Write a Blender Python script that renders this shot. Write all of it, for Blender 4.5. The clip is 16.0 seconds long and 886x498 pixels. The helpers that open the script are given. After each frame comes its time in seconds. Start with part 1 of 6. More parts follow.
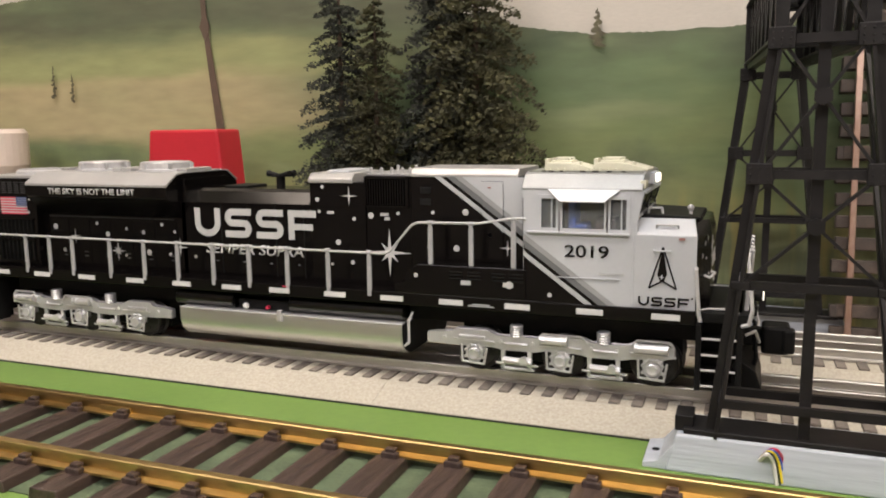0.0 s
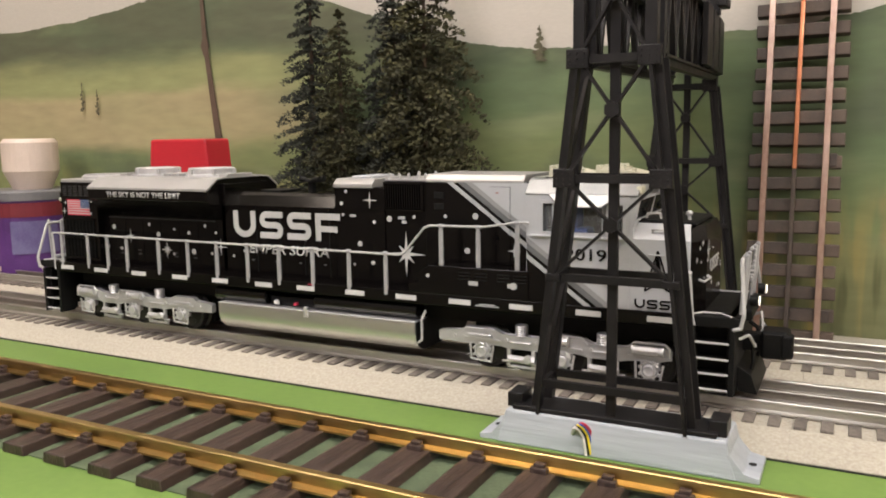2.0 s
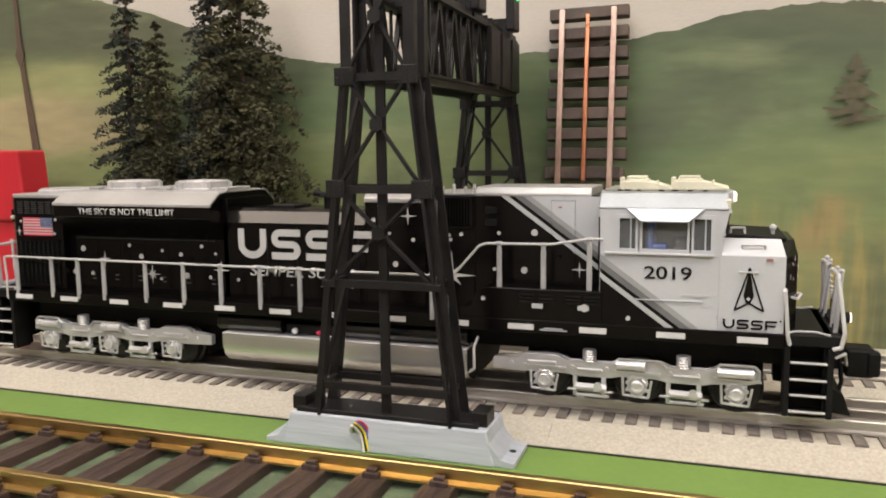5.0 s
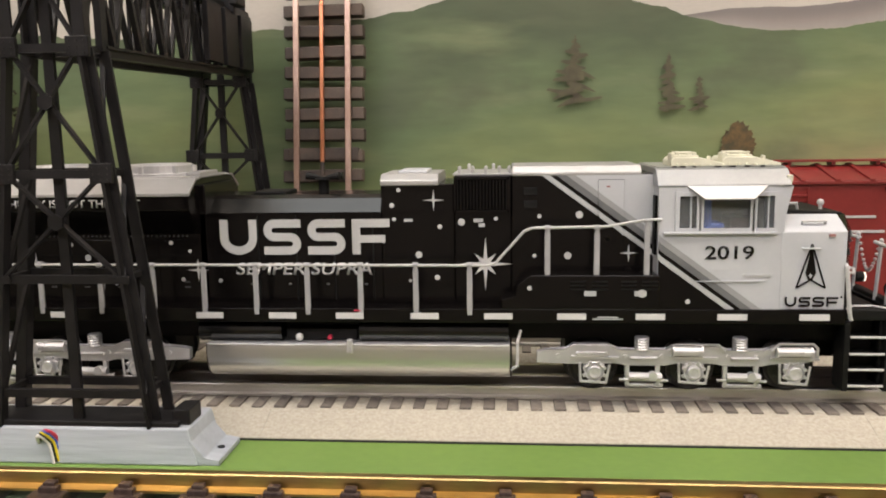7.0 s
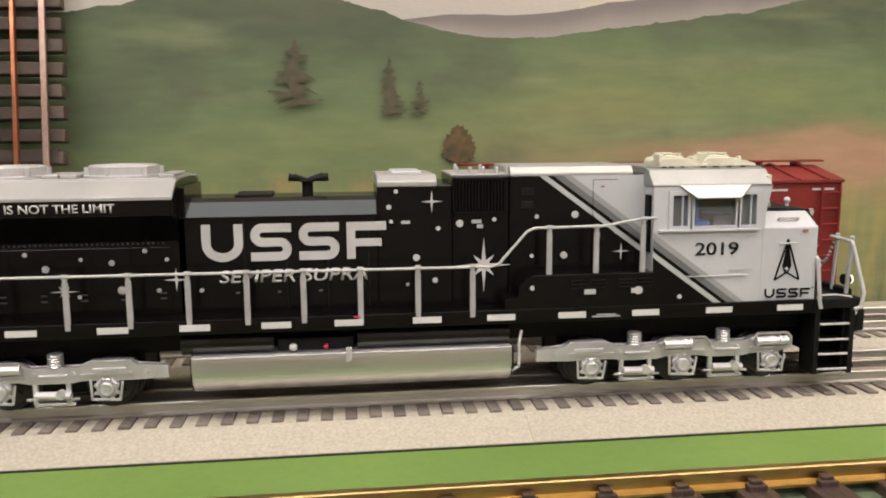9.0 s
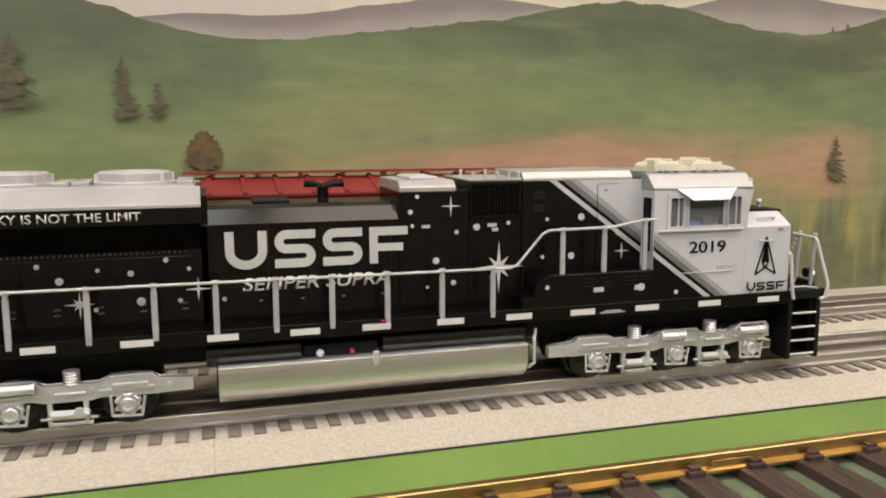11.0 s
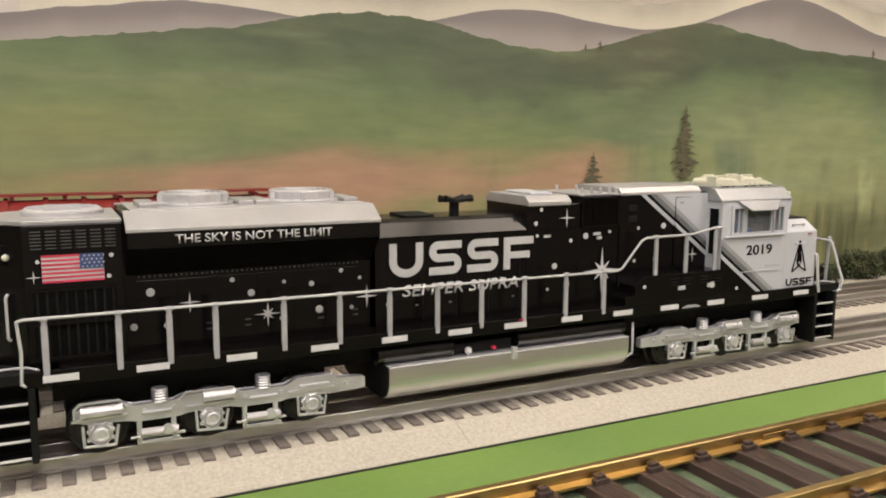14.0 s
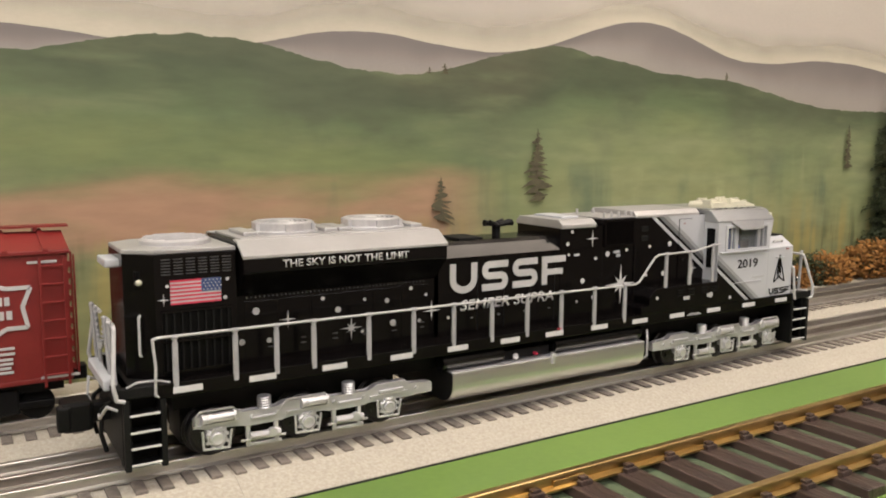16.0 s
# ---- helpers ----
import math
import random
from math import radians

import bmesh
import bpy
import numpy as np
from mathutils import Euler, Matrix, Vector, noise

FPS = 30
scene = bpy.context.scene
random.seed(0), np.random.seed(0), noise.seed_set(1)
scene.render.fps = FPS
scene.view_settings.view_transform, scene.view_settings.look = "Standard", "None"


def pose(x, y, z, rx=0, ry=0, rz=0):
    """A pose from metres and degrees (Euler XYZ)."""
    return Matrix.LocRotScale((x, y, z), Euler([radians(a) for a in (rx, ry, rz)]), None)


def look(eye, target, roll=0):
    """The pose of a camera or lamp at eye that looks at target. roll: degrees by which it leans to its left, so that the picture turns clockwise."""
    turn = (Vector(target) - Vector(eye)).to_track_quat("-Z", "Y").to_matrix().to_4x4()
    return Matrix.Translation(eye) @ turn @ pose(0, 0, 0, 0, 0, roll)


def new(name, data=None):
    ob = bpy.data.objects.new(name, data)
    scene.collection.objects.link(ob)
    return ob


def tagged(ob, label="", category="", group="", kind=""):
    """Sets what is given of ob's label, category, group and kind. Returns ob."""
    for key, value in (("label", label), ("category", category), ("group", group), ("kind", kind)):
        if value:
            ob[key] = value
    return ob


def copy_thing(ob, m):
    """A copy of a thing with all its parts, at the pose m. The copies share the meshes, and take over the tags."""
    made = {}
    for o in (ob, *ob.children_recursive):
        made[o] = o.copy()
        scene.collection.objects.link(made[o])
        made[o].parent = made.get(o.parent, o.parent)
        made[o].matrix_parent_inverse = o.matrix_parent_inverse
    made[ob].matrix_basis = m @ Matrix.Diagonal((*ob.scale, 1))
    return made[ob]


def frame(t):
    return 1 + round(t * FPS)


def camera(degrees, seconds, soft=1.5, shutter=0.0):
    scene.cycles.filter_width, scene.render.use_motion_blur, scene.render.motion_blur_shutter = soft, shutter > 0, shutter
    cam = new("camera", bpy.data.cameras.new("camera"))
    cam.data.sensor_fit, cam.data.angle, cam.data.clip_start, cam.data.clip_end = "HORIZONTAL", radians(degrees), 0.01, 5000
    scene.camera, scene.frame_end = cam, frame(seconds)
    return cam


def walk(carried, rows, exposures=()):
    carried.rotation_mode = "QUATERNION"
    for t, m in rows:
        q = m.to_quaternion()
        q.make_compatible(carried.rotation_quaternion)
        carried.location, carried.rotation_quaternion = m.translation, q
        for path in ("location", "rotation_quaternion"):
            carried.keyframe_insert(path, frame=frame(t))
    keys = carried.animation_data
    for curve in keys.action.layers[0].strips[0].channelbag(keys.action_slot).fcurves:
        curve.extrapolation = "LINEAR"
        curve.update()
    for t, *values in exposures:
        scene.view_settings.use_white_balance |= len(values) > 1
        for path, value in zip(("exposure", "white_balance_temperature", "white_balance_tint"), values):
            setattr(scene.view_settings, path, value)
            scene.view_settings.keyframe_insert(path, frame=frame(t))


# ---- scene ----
# ---- the camera and its way ----
cam = camera(58.0, 16.0, soft=1.9)
PATH = [
    (0.0, -0.1420, -0.3985, 0.1231, 21.14, -8.61, -0.78),
    (0.5, -0.1083, -0.4044, 0.1217, 22.87, -8.58, -0.83),
    (1.0, -0.0776, -0.4067, 0.1227, 24.67, -8.40, -0.89),
    (1.5, -0.0523, -0.4044, 0.1222, 26.23, -8.25, -0.90),
    (2.0, -0.0310, -0.4018, 0.1225, 27.31, -7.95, -0.88),
    (2.5, -0.0100, -0.4008, 0.1267, 27.79, -7.83, -0.94),
    (3.0, -0.0001, -0.4043, 0.1273, 27.73, -7.62, -0.80),
    (3.5, 0.0122, -0.4054, 0.1271, 26.88, -7.52, -0.57),
    (5.8, 0.0223, -0.3924, 0.1196, 12.67, -7.43, -0.78),
    (6.0, 0.0256, -0.3895, 0.1195, 11.27, -7.65, -0.80),
    (6.5, 0.0410, -0.3860, 0.1186, 7.83, -8.01, -0.88),
    (7.0, 0.0593, -0.3819, 0.1195, 4.77, -8.46, -0.87),
    (7.5, 0.0776, -0.3804, 0.1192, 1.49, -8.65, -0.79),
    (8.0, 0.0954, -0.3775, 0.1190, -1.30, -8.69, -0.69),
    (8.5, 0.1157, -0.3754, 0.1192, -4.05, -8.59, -0.55),
    (10.8, 0.2095, -0.3703, 0.1228, -15.58, -8.46, -0.07),
    (11.0, 0.2164, -0.3698, 0.1221, -16.35, -8.41, -0.09),
    (11.5, 0.2291, -0.3709, 0.1231, -18.12, -8.32, -0.06),
    (12.0, 0.2437, -0.3732, 0.1243, -19.75, -8.26, 0.02),
    (12.5, 0.2593, -0.3735, 0.1249, -21.40, -8.16, 0.05),
    (13.0, 0.2757, -0.3718, 0.1250, -23.11, -8.20, 0.13),
    (13.5, 0.2927, -0.3679, 0.1267, -24.82, -8.07, 0.20),
    (14.0, 0.3074, -0.3649, 0.1296, -26.44, -7.98, 0.31),
    (14.5, 0.3230, -0.3669, 0.1341, -27.84, -7.79, 0.38),
    (15.0, 0.3402, -0.3712, 0.1350, -29.17, -7.52, 0.35),
    (15.5, 0.3580, -0.3733, 0.1383, -30.56, -7.40, 0.45),
    (16.0, 0.3768, -0.3780, 0.1415, -31.62, -7.24, 0.30),
]
RUN = [
    (0.0, -0.3661),
    (0.5, -0.3497),
    (1.0, -0.3328),
    (1.5, -0.3161),
    (2.0, -0.2986),
    (2.5, -0.2815),
    (3.0, -0.2636),
    (3.5, -0.2456),
    (5.8, -0.0916),
    (6.0, -0.0761),
    (6.5, -0.0379),
    (7.0, -0.0000),
    (7.5, 0.0370),
    (8.0, 0.0736),
    (8.5, 0.1114),
    (10.8, 0.2820),
    (11.0, 0.2971),
    (11.5, 0.3350),
    (12.0, 0.3728),
    (12.5, 0.4114),
    (13.0, 0.4491),
    (13.5, 0.4870),
    (14.0, 0.5251),
    (14.5, 0.5630),
    (15.0, 0.6012),
    (15.5, 0.6375),
    (16.0, 0.6758),
]
walk(cam, [(t, pose(x, y, z, 90 + p, 0, w) @ pose(0, 0, 0, 0, 0, r)) for t, x, y, z, w, p, r in PATH], exposures=[(0.0, 0.04), (2.0, 0.06), (3.5, 0.06), (7.0, -0.04), (11.0, -0.10), (16.0, -0.10)])

# ---- world and lamps ----
world = bpy.data.worlds.new("room_air")
scene.world = world
world.use_nodes = True
world.node_tree.nodes["Background"].inputs[0].default_value = (1.0, 0.93, 0.84, 1)
world.node_tree.nodes["Background"].inputs[1].default_value = 0.12

WARM, COOL, MIXED = (1.0, 0.81, 0.69), (0.66, 0.84, 1.0), (0.96, 0.905, 1.0)
# x, y, watts, colour of each ceiling panel
LAMPS = [(-0.85, -0.42, 6.6, WARM), (-0.08, -0.42, 4.2, COOL), (0.69, -0.42, 4.1, WARM), (1.46, -0.42, 6.3, WARM),
         (-0.75, -1.45, 13.5, MIXED), (0.35, -1.45, 7.7, MIXED), (1.45, -1.45, 11.2, MIXED)]
LAMP_Z = 1.25
for lx, ly, watts, tint in LAMPS:
    data = bpy.data.lights.new("ceiling_lamp", "AREA")
    data.shape, data.size, data.size_y, data.energy, data.color = "RECTANGLE", 0.68, 0.40, watts, tint
    lamp = new("ceiling_lamp", data)
    lamp.matrix_world = look((lx, ly, LAMP_Z - 0.02), (lx, ly, 0))


# ---- materials ----
def material(name, c1, c2=None, scale=60.0, rough=0.5, metal=0.0, bump=0.0, fine=600.0, coat=0.0, random_tint=0.0, rough_var=0.08, stretch=(1, 1, 1), detail=6.0):
    m = bpy.data.materials.new(name)
    m.use_nodes = True
    nt = m.node_tree
    b = nt.nodes["Principled BSDF"]
    c2 = c2 or tuple(v * 0.8 for v in c1)
    tc = nt.nodes.new("ShaderNodeTexCoord")
    mp = nt.nodes.new("ShaderNodeMapping")
    mp.inputs["Scale"].default_value = stretch
    nt.links.new(tc.outputs["Object"], mp.inputs[0])
    n1 = nt.nodes.new("ShaderNodeTexNoise")
    n1.inputs["Scale"].default_value, n1.inputs["Detail"].default_value = scale, detail
    n2 = nt.nodes.new("ShaderNodeTexNoise")
    n2.inputs["Scale"].default_value, n2.inputs["Detail"].default_value = fine, 4
    for n in (n1, n2):
        nt.links.new(mp.outputs[0], n.inputs["Vector"])
    ramp = nt.nodes.new("ShaderNodeValToRGB")
    ramp.color_ramp.elements[0].position, ramp.color_ramp.elements[1].position = 0.32, 0.68
    ramp.color_ramp.elements[0].color, ramp.color_ramp.elements[1].color = (*c2, 1), (*c1, 1)
    add = nt.nodes.new("ShaderNodeMath")
    add.operation = "MULTIPLY_ADD"
    nt.links.new(n2.outputs[0], add.inputs[0])
    add.inputs[1].default_value = 0.35
    sub = nt.nodes.new("ShaderNodeMath")
    sub.operation = "SUBTRACT"
    nt.links.new(n1.outputs[0], sub.inputs[0])
    sub.inputs[1].default_value = 0.175
    nt.links.new(sub.outputs[0], add.inputs[2])
    nt.links.new(add.outputs[0], ramp.inputs[0])
    col = ramp.outputs[0]
    if random_tint:
        oi = nt.nodes.new("ShaderNodeObjectInfo")
        hv = nt.nodes.new("ShaderNodeHueSaturation")
        mr = nt.nodes.new("ShaderNodeMapRange")
        mr.inputs["To Min"].default_value, mr.inputs["To Max"].default_value = 1 - random_tint, 1 + random_tint
        nt.links.new(oi.outputs["Random"], mr.inputs[0])
        nt.links.new(mr.outputs[0], hv.inputs["Value"])
        nt.links.new(col, hv.inputs["Color"])
        col = hv.outputs[0]
    nt.links.new(col, b.inputs["Base Color"])
    rr = nt.nodes.new("ShaderNodeMapRange")
    rr.inputs["To Min"].default_value, rr.inputs["To Max"].default_value = max(0.02, rough - rough_var), min(1, rough + rough_var)
    nt.links.new(n1.outputs[0], rr.inputs[0])
    nt.links.new(rr.outputs[0], b.inputs["Roughness"])
    b.inputs["Metallic"].default_value = metal
    b.inputs["Coat Weight"].default_value = coat
    if bump:
        bp = nt.nodes.new("ShaderNodeBump")
        bp.inputs["Strength"].default_value, bp.inputs["Distance"].default_value = 0.6, bump
        nt.links.new(n2.outputs[0], bp.inputs["Height"])
        nt.links.new(bp.outputs[0], b.inputs["Normal"])
    return m


def glow(name, c, strength):
    m = bpy.data.materials.new(name)
    m.use_nodes = True
    b = m.node_tree.nodes["Principled BSDF"]
    b.inputs["Base Color"].default_value = (*c, 1)
    b.inputs["Emission Color"].default_value = (*c, 1)
    b.inputs["Emission Strength"].default_value = strength
    return m


def clear(name, tint, rough=0.03):
    m = bpy.data.materials.new(name)
    m.use_nodes = True
    nt = m.node_tree
    b = nt.nodes["Principled BSDF"]
    b.inputs["Base Color"].default_value = (*tint, 1)
    b.inputs["Roughness"].default_value = rough
    b.inputs["Transmission Weight"].default_value = 0.92
    b.inputs["IOR"].default_value = 1.1
    return m


BLACK = material("black_gloss_paint", (0.0042, 0.0034, 0.0034), (0.003, 0.0025, 0.0025), 40, 0.2, rough_var=0.04)
BLACK.node_tree.nodes["Principled BSDF"].inputs["Specular IOR Level"].default_value = 0.2
DARK = material("matt_black", (0.008, 0.008, 0.008), (0.004, 0.004, 0.004), 80, 0.55, bump=0.0002)
SCREEN = material("black_screen", (0.002, 0.002, 0.002), None, 200, 0.5, bump=0.0003, fine=2500)
WHITE = material("white_paint", (0.475, 0.49, 0.515), (0.435, 0.45, 0.475), 30, 0.42, coat=0.1)
DECAL = material("white_lettering", (0.47, 0.47, 0.47), (0.42, 0.42, 0.42), 60, 0.45)
MARK = material("reflective_white", (0.59, 0.59, 0.59), (0.53, 0.53, 0.53), 80, 0.4)
STRIPE_LIGHT = material("light_grey_stripe", (0.42, 0.43, 0.44), (0.38, 0.39, 0.40), 60, 0.4)
STRIPE_DARK = material("dark_grey_stripe", (0.14, 0.145, 0.15), (0.12, 0.125, 0.13), 60, 0.4)
SILVER = material("silver_paint", (0.60, 0.60, 0.61), (0.50, 0.50, 0.51), 90, 0.34, metal=0.5, bump=0.00006, fine=1500)
CABROOF = material("grey_roof_paint", (0.34, 0.35, 0.36), (0.30, 0.31, 0.32), 60, 0.34, metal=0.5)
SEAM = material("olive_grey_roof", (0.24, 0.25, 0.22), (0.2, 0.21, 0.18), 60, 0.5)
ROOF = material("silver_roof_paint", (0.43, 0.425, 0.42), (0.37, 0.365, 0.36), 60, 0.40, metal=0.4, bump=0.00004, fine=1500)
CHROME = material("plated_silver", (0.66, 0.66, 0.67), (0.56, 0.56, 0.57), 120, 0.36, metal=0.6)
TANK = material("brushed_tank_silver", (0.66, 0.66, 0.65), (0.60, 0.60, 0.59), 50, 0.3, metal=0.85, stretch=(0.15, 1, 1))
RAILING = material("grey_white_railing", (0.37, 0.37, 0.38), (0.30, 0.30, 0.31), 120, 0.42)
HANDRAIL = material("white_handrail", (0.48, 0.48, 0.48), (0.42, 0.42, 0.42), 120, 0.4)
IVORY = material("ivory_plastic", (0.62, 0.61, 0.49), (0.54, 0.53, 0.42), 90, 0.5)
STEEL = material("dark_wheel_steel", (0.03, 0.028, 0.027), (0.016, 0.015, 0.015), 120, 0.42, metal=0.4)
LOUVRE = material("dull_dark_louvre", (0.045, 0.045, 0.047), None, 120, 0.5)
RAIL = material("tinplate_rail", (0.66, 0.64, 0.61), (0.50, 0.48, 0.45), 60, 0.44, metal=1.0, stretch=(0.2, 1, 1))
RAIL_MID = material("darker_centre_rail", (0.52, 0.49, 0.46), (0.36, 0.33, 0.30), 60, 0.40, metal=1.0, stretch=(0.2, 1, 1))
GLOSS = material("polished_black_paint", (0.006, 0.0055, 0.005), None, 60, 0.15)
GLOSS.node_tree.nodes["Principled BSDF"].inputs["Specular IOR Level"].default_value = 0.22
RESERVOIR = material("glossy_black_reservoir", (0.006, 0.006, 0.006), None, 60, 0.18, coat=0.3)
TIE = material("dark_brown_tie", (0.165, 0.142, 0.122), (0.105, 0.09, 0.078), 150, 0.75, bump=0.0003, random_tint=0.2)
BOARD = material("grey_ballast_roadbed", (0.44, 0.41, 0.345), (0.34, 0.31, 0.255), 650, 0.9, bump=0.0006, fine=1500, detail=4)
EDGE = material("dark_board_edge", (0.02, 0.02, 0.018), None, 200, 0.9)
GREEN = material("green_table_paint", (0.150, 0.245, 0.055), (0.115, 0.20, 0.045), 9, 0.5, bump=0.00015, fine=260)
BRASS = material("brass_rail", (0.70, 0.51, 0.22), (0.44, 0.31, 0.13), 30, 0.34, metal=1.0, stretch=(0.25, 1, 1))
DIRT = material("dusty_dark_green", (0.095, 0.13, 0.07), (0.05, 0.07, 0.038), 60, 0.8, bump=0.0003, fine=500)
BROWN = material("brown_plastic_tie", (0.062, 0.040, 0.033), (0.024, 0.016, 0.013), 80, 0.42, bump=0.0012, fine=260, stretch=(2.4, 0.3, 1), random_tint=0.15)
TOWER = material("black_tower_plastic", (0.013, 0.012, 0.0125), (0.007, 0.0065, 0.007), 90, 0.45, bump=0.00015)
SCREEN_GLASS = material("dark_windshield", (0.02, 0.022, 0.024), None, 40, 0.08)
SCREEN.node_tree.nodes["Principled BSDF"].inputs["Specular IOR Level"].default_value = 0.1
TOWER.node_tree.nodes["Principled BSDF"].inputs["Specular IOR Level"].default_value = 0.3
DARK.node_tree.nodes["Principled BSDF"].inputs["Specular IOR Level"].default_value = 0.18
BASE = material("grey_blue_painted_wood", (0.42, 0.45, 0.50), (0.31, 0.335, 0.37), 60, 0.5, bump=0.0008, fine=160, stretch=(0.12, 1, 1.6))
RED_CAR = material("boxcar_red", (0.19, 0.016, 0.014), (0.15, 0.012, 0.011), 40, 0.45)
RED_TOY = material("bright_red_plastic", (0.50, 0.022, 0.035), (0.43, 0.018, 0.03), 30, 0.4)
COPPER = material("copper_rail", (0.85, 0.36, 0.2), (0.7, 0.27, 0.14), 60, 0.3, metal=0.9)
WORN_RAIL = material("rusty_silver_rail", (0.62, 0.47, 0.4), (0.36, 0.22, 0.17), 30, 0.38, metal=0.9, stretch=(1, 1, 0.3))
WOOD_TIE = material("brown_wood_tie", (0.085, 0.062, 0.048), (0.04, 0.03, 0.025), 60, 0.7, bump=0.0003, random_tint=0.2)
PURPLE = material("purple_label", (0.09, 0.03, 0.16), (0.06, 0.02, 0.11), 30, 0.4)
DARKRED = material("dark_red_band", (0.16, 0.02, 0.03), None, 30, 0.4)
LABEL_BLUE = material("label_blue_grey", (0.16, 0.15, 0.28), (0.10, 0.08, 0.2), 30, 0.4)
LID = material("grey_lid", (0.16, 0.16, 0.17), None, 40, 0.4)
CREAM = material("cream_plastic", (0.62, 0.52, 0.46), (0.55, 0.46, 0.40), 30, 0.45)
ROOM = material("room_wall_paint", (0.55, 0.50, 0.42), (0.50, 0.45, 0.38), 2, 0.8)
ROOM_FLOOR = material("room_floor", (0.16, 0.13, 0.10), (0.11, 0.09, 0.07), 3, 0.6)
CEIL = material("ceiling_white", (0.78, 0.76, 0.72), (0.72, 0.70, 0.66), 3, 0.9)
LAMP_GLOW = glow("lamp_diffuser", (1.0, 0.88, 0.72), 6.0)
GLASS = clear("cab_glass", (0.75, 0.78, 0.78))
CAB_IN = material("cab_interior", (0.12, 0.085, 0.065), None, 60, 0.7)
BLUE = material("blue_cloth_paint", (0.04, 0.10, 0.40), None, 60, 0.6)
FLAG_RED = material("flag_red", (0.55, 0.035, 0.08), None, 60, 0.45)
LATCH = material("faded_red_latch", (0.34, 0.16, 0.15), None, 60, 0.5)
FLAG_BLUE = material("flag_blue", (0.03, 0.06, 0.17), None, 60, 0.45)
PINE = material("dark_pine", (0.045, 0.06, 0.022), (0.02, 0.028, 0.012), 70, 0.85)
PINE_GREY = material("grey_pine", (0.034, 0.038, 0.026), (0.014, 0.016, 0.011), 70, 0.85)
PINE_OLIVE = material("olive_pine", (0.056, 0.053, 0.017), (0.022, 0.022, 0.009), 70, 0.85)
BARK = material("bark", (0.07, 0.045, 0.03), None, 90, 0.9)
BUSH_GREEN = material("dark_bush_foam", (0.05, 0.06, 0.02), (0.02, 0.025, 0.01), 60, 0.9)
BUSH_RUST = material("orange_bush_foam", (0.30, 0.14, 0.03), (0.18, 0.08, 0.02), 60, 0.9)
# mural paints
SKY = material("mural_sky", (0.52, 0.485, 0.43), (0.44, 0.41, 0.365), 5, 0.7, stretch=(0.4, 1, 1.5))
def brushed_layer(name, low, high, fade, start=0.0, end=1.0, wob=0.5):
    """Mural paint graded from low to high up the layer; with fade it thins out towards its top."""
    m = material(name, low, tuple(v * 0.88 for v in low), 10, 0.7, stretch=(0.4, 1, 1.2))
    nt = m.node_tree
    b = nt.nodes["Principled BSDF"]
    uv = nt.nodes.new("ShaderNodeUVMap")
    xyz = nt.nodes.new("ShaderNodeSeparateXYZ")
    nt.links.new(uv.outputs[0], xyz.inputs[0])
    n = nt.nodes.new("ShaderNodeTexNoise")
    n.inputs["Scale"].default_value = 14.0
    tc = nt.nodes.new("ShaderNodeTexCoord")
    nt.links.new(tc.outputs["Object"], n.inputs["Vector"])
    w = nt.nodes.new("ShaderNodeMath")
    w.operation = "MULTIPLY_ADD"
    nt.links.new(n.outputs[0], w.inputs[0])
    w.inputs[1].default_value = wob
    nt.links.new(xyz.outputs[1], w.inputs[2])
    r = nt.nodes.new("ShaderNodeMapRange")
    r.interpolation_type = "SMOOTHSTEP"
    r.inputs["From Min"].default_value, r.inputs["From Max"].default_value = start + wob / 2, end + wob / 2
    nt.links.new(w.outputs[0], r.inputs[0])
    if fade:
        sub = nt.nodes.new("ShaderNodeMath")
        sub.operation = "SUBTRACT"
        sub.inputs[0].default_value = 1.0
        nt.links.new(r.outputs[0], sub.inputs[1])
        nt.links.new(sub.outputs[0], b.inputs["Alpha"])
    else:
        mx = nt.nodes.new("ShaderNodeMix")
        mx.data_type = "RGBA"
        nt.links.new(r.outputs[0], mx.inputs[0])
        nt.links.new(b.inputs["Base Color"].links[0].from_socket, mx.inputs[6])
        mx.inputs[7].default_value = (*high, 1)
        nt.links.new(mx.outputs[2], b.inputs["Base Color"])
    return m


HAZE = brushed_layer("mural_pale_haze", (0.585, 0.55, 0.445), None, True, 0.0, 0.30, 0.12)
MOUNTAIN = brushed_layer("mural_far_mountain", (0.34, 0.31, 0.285), (0.185, 0.165, 0.158), False, 0.1, 0.95, 0.5)


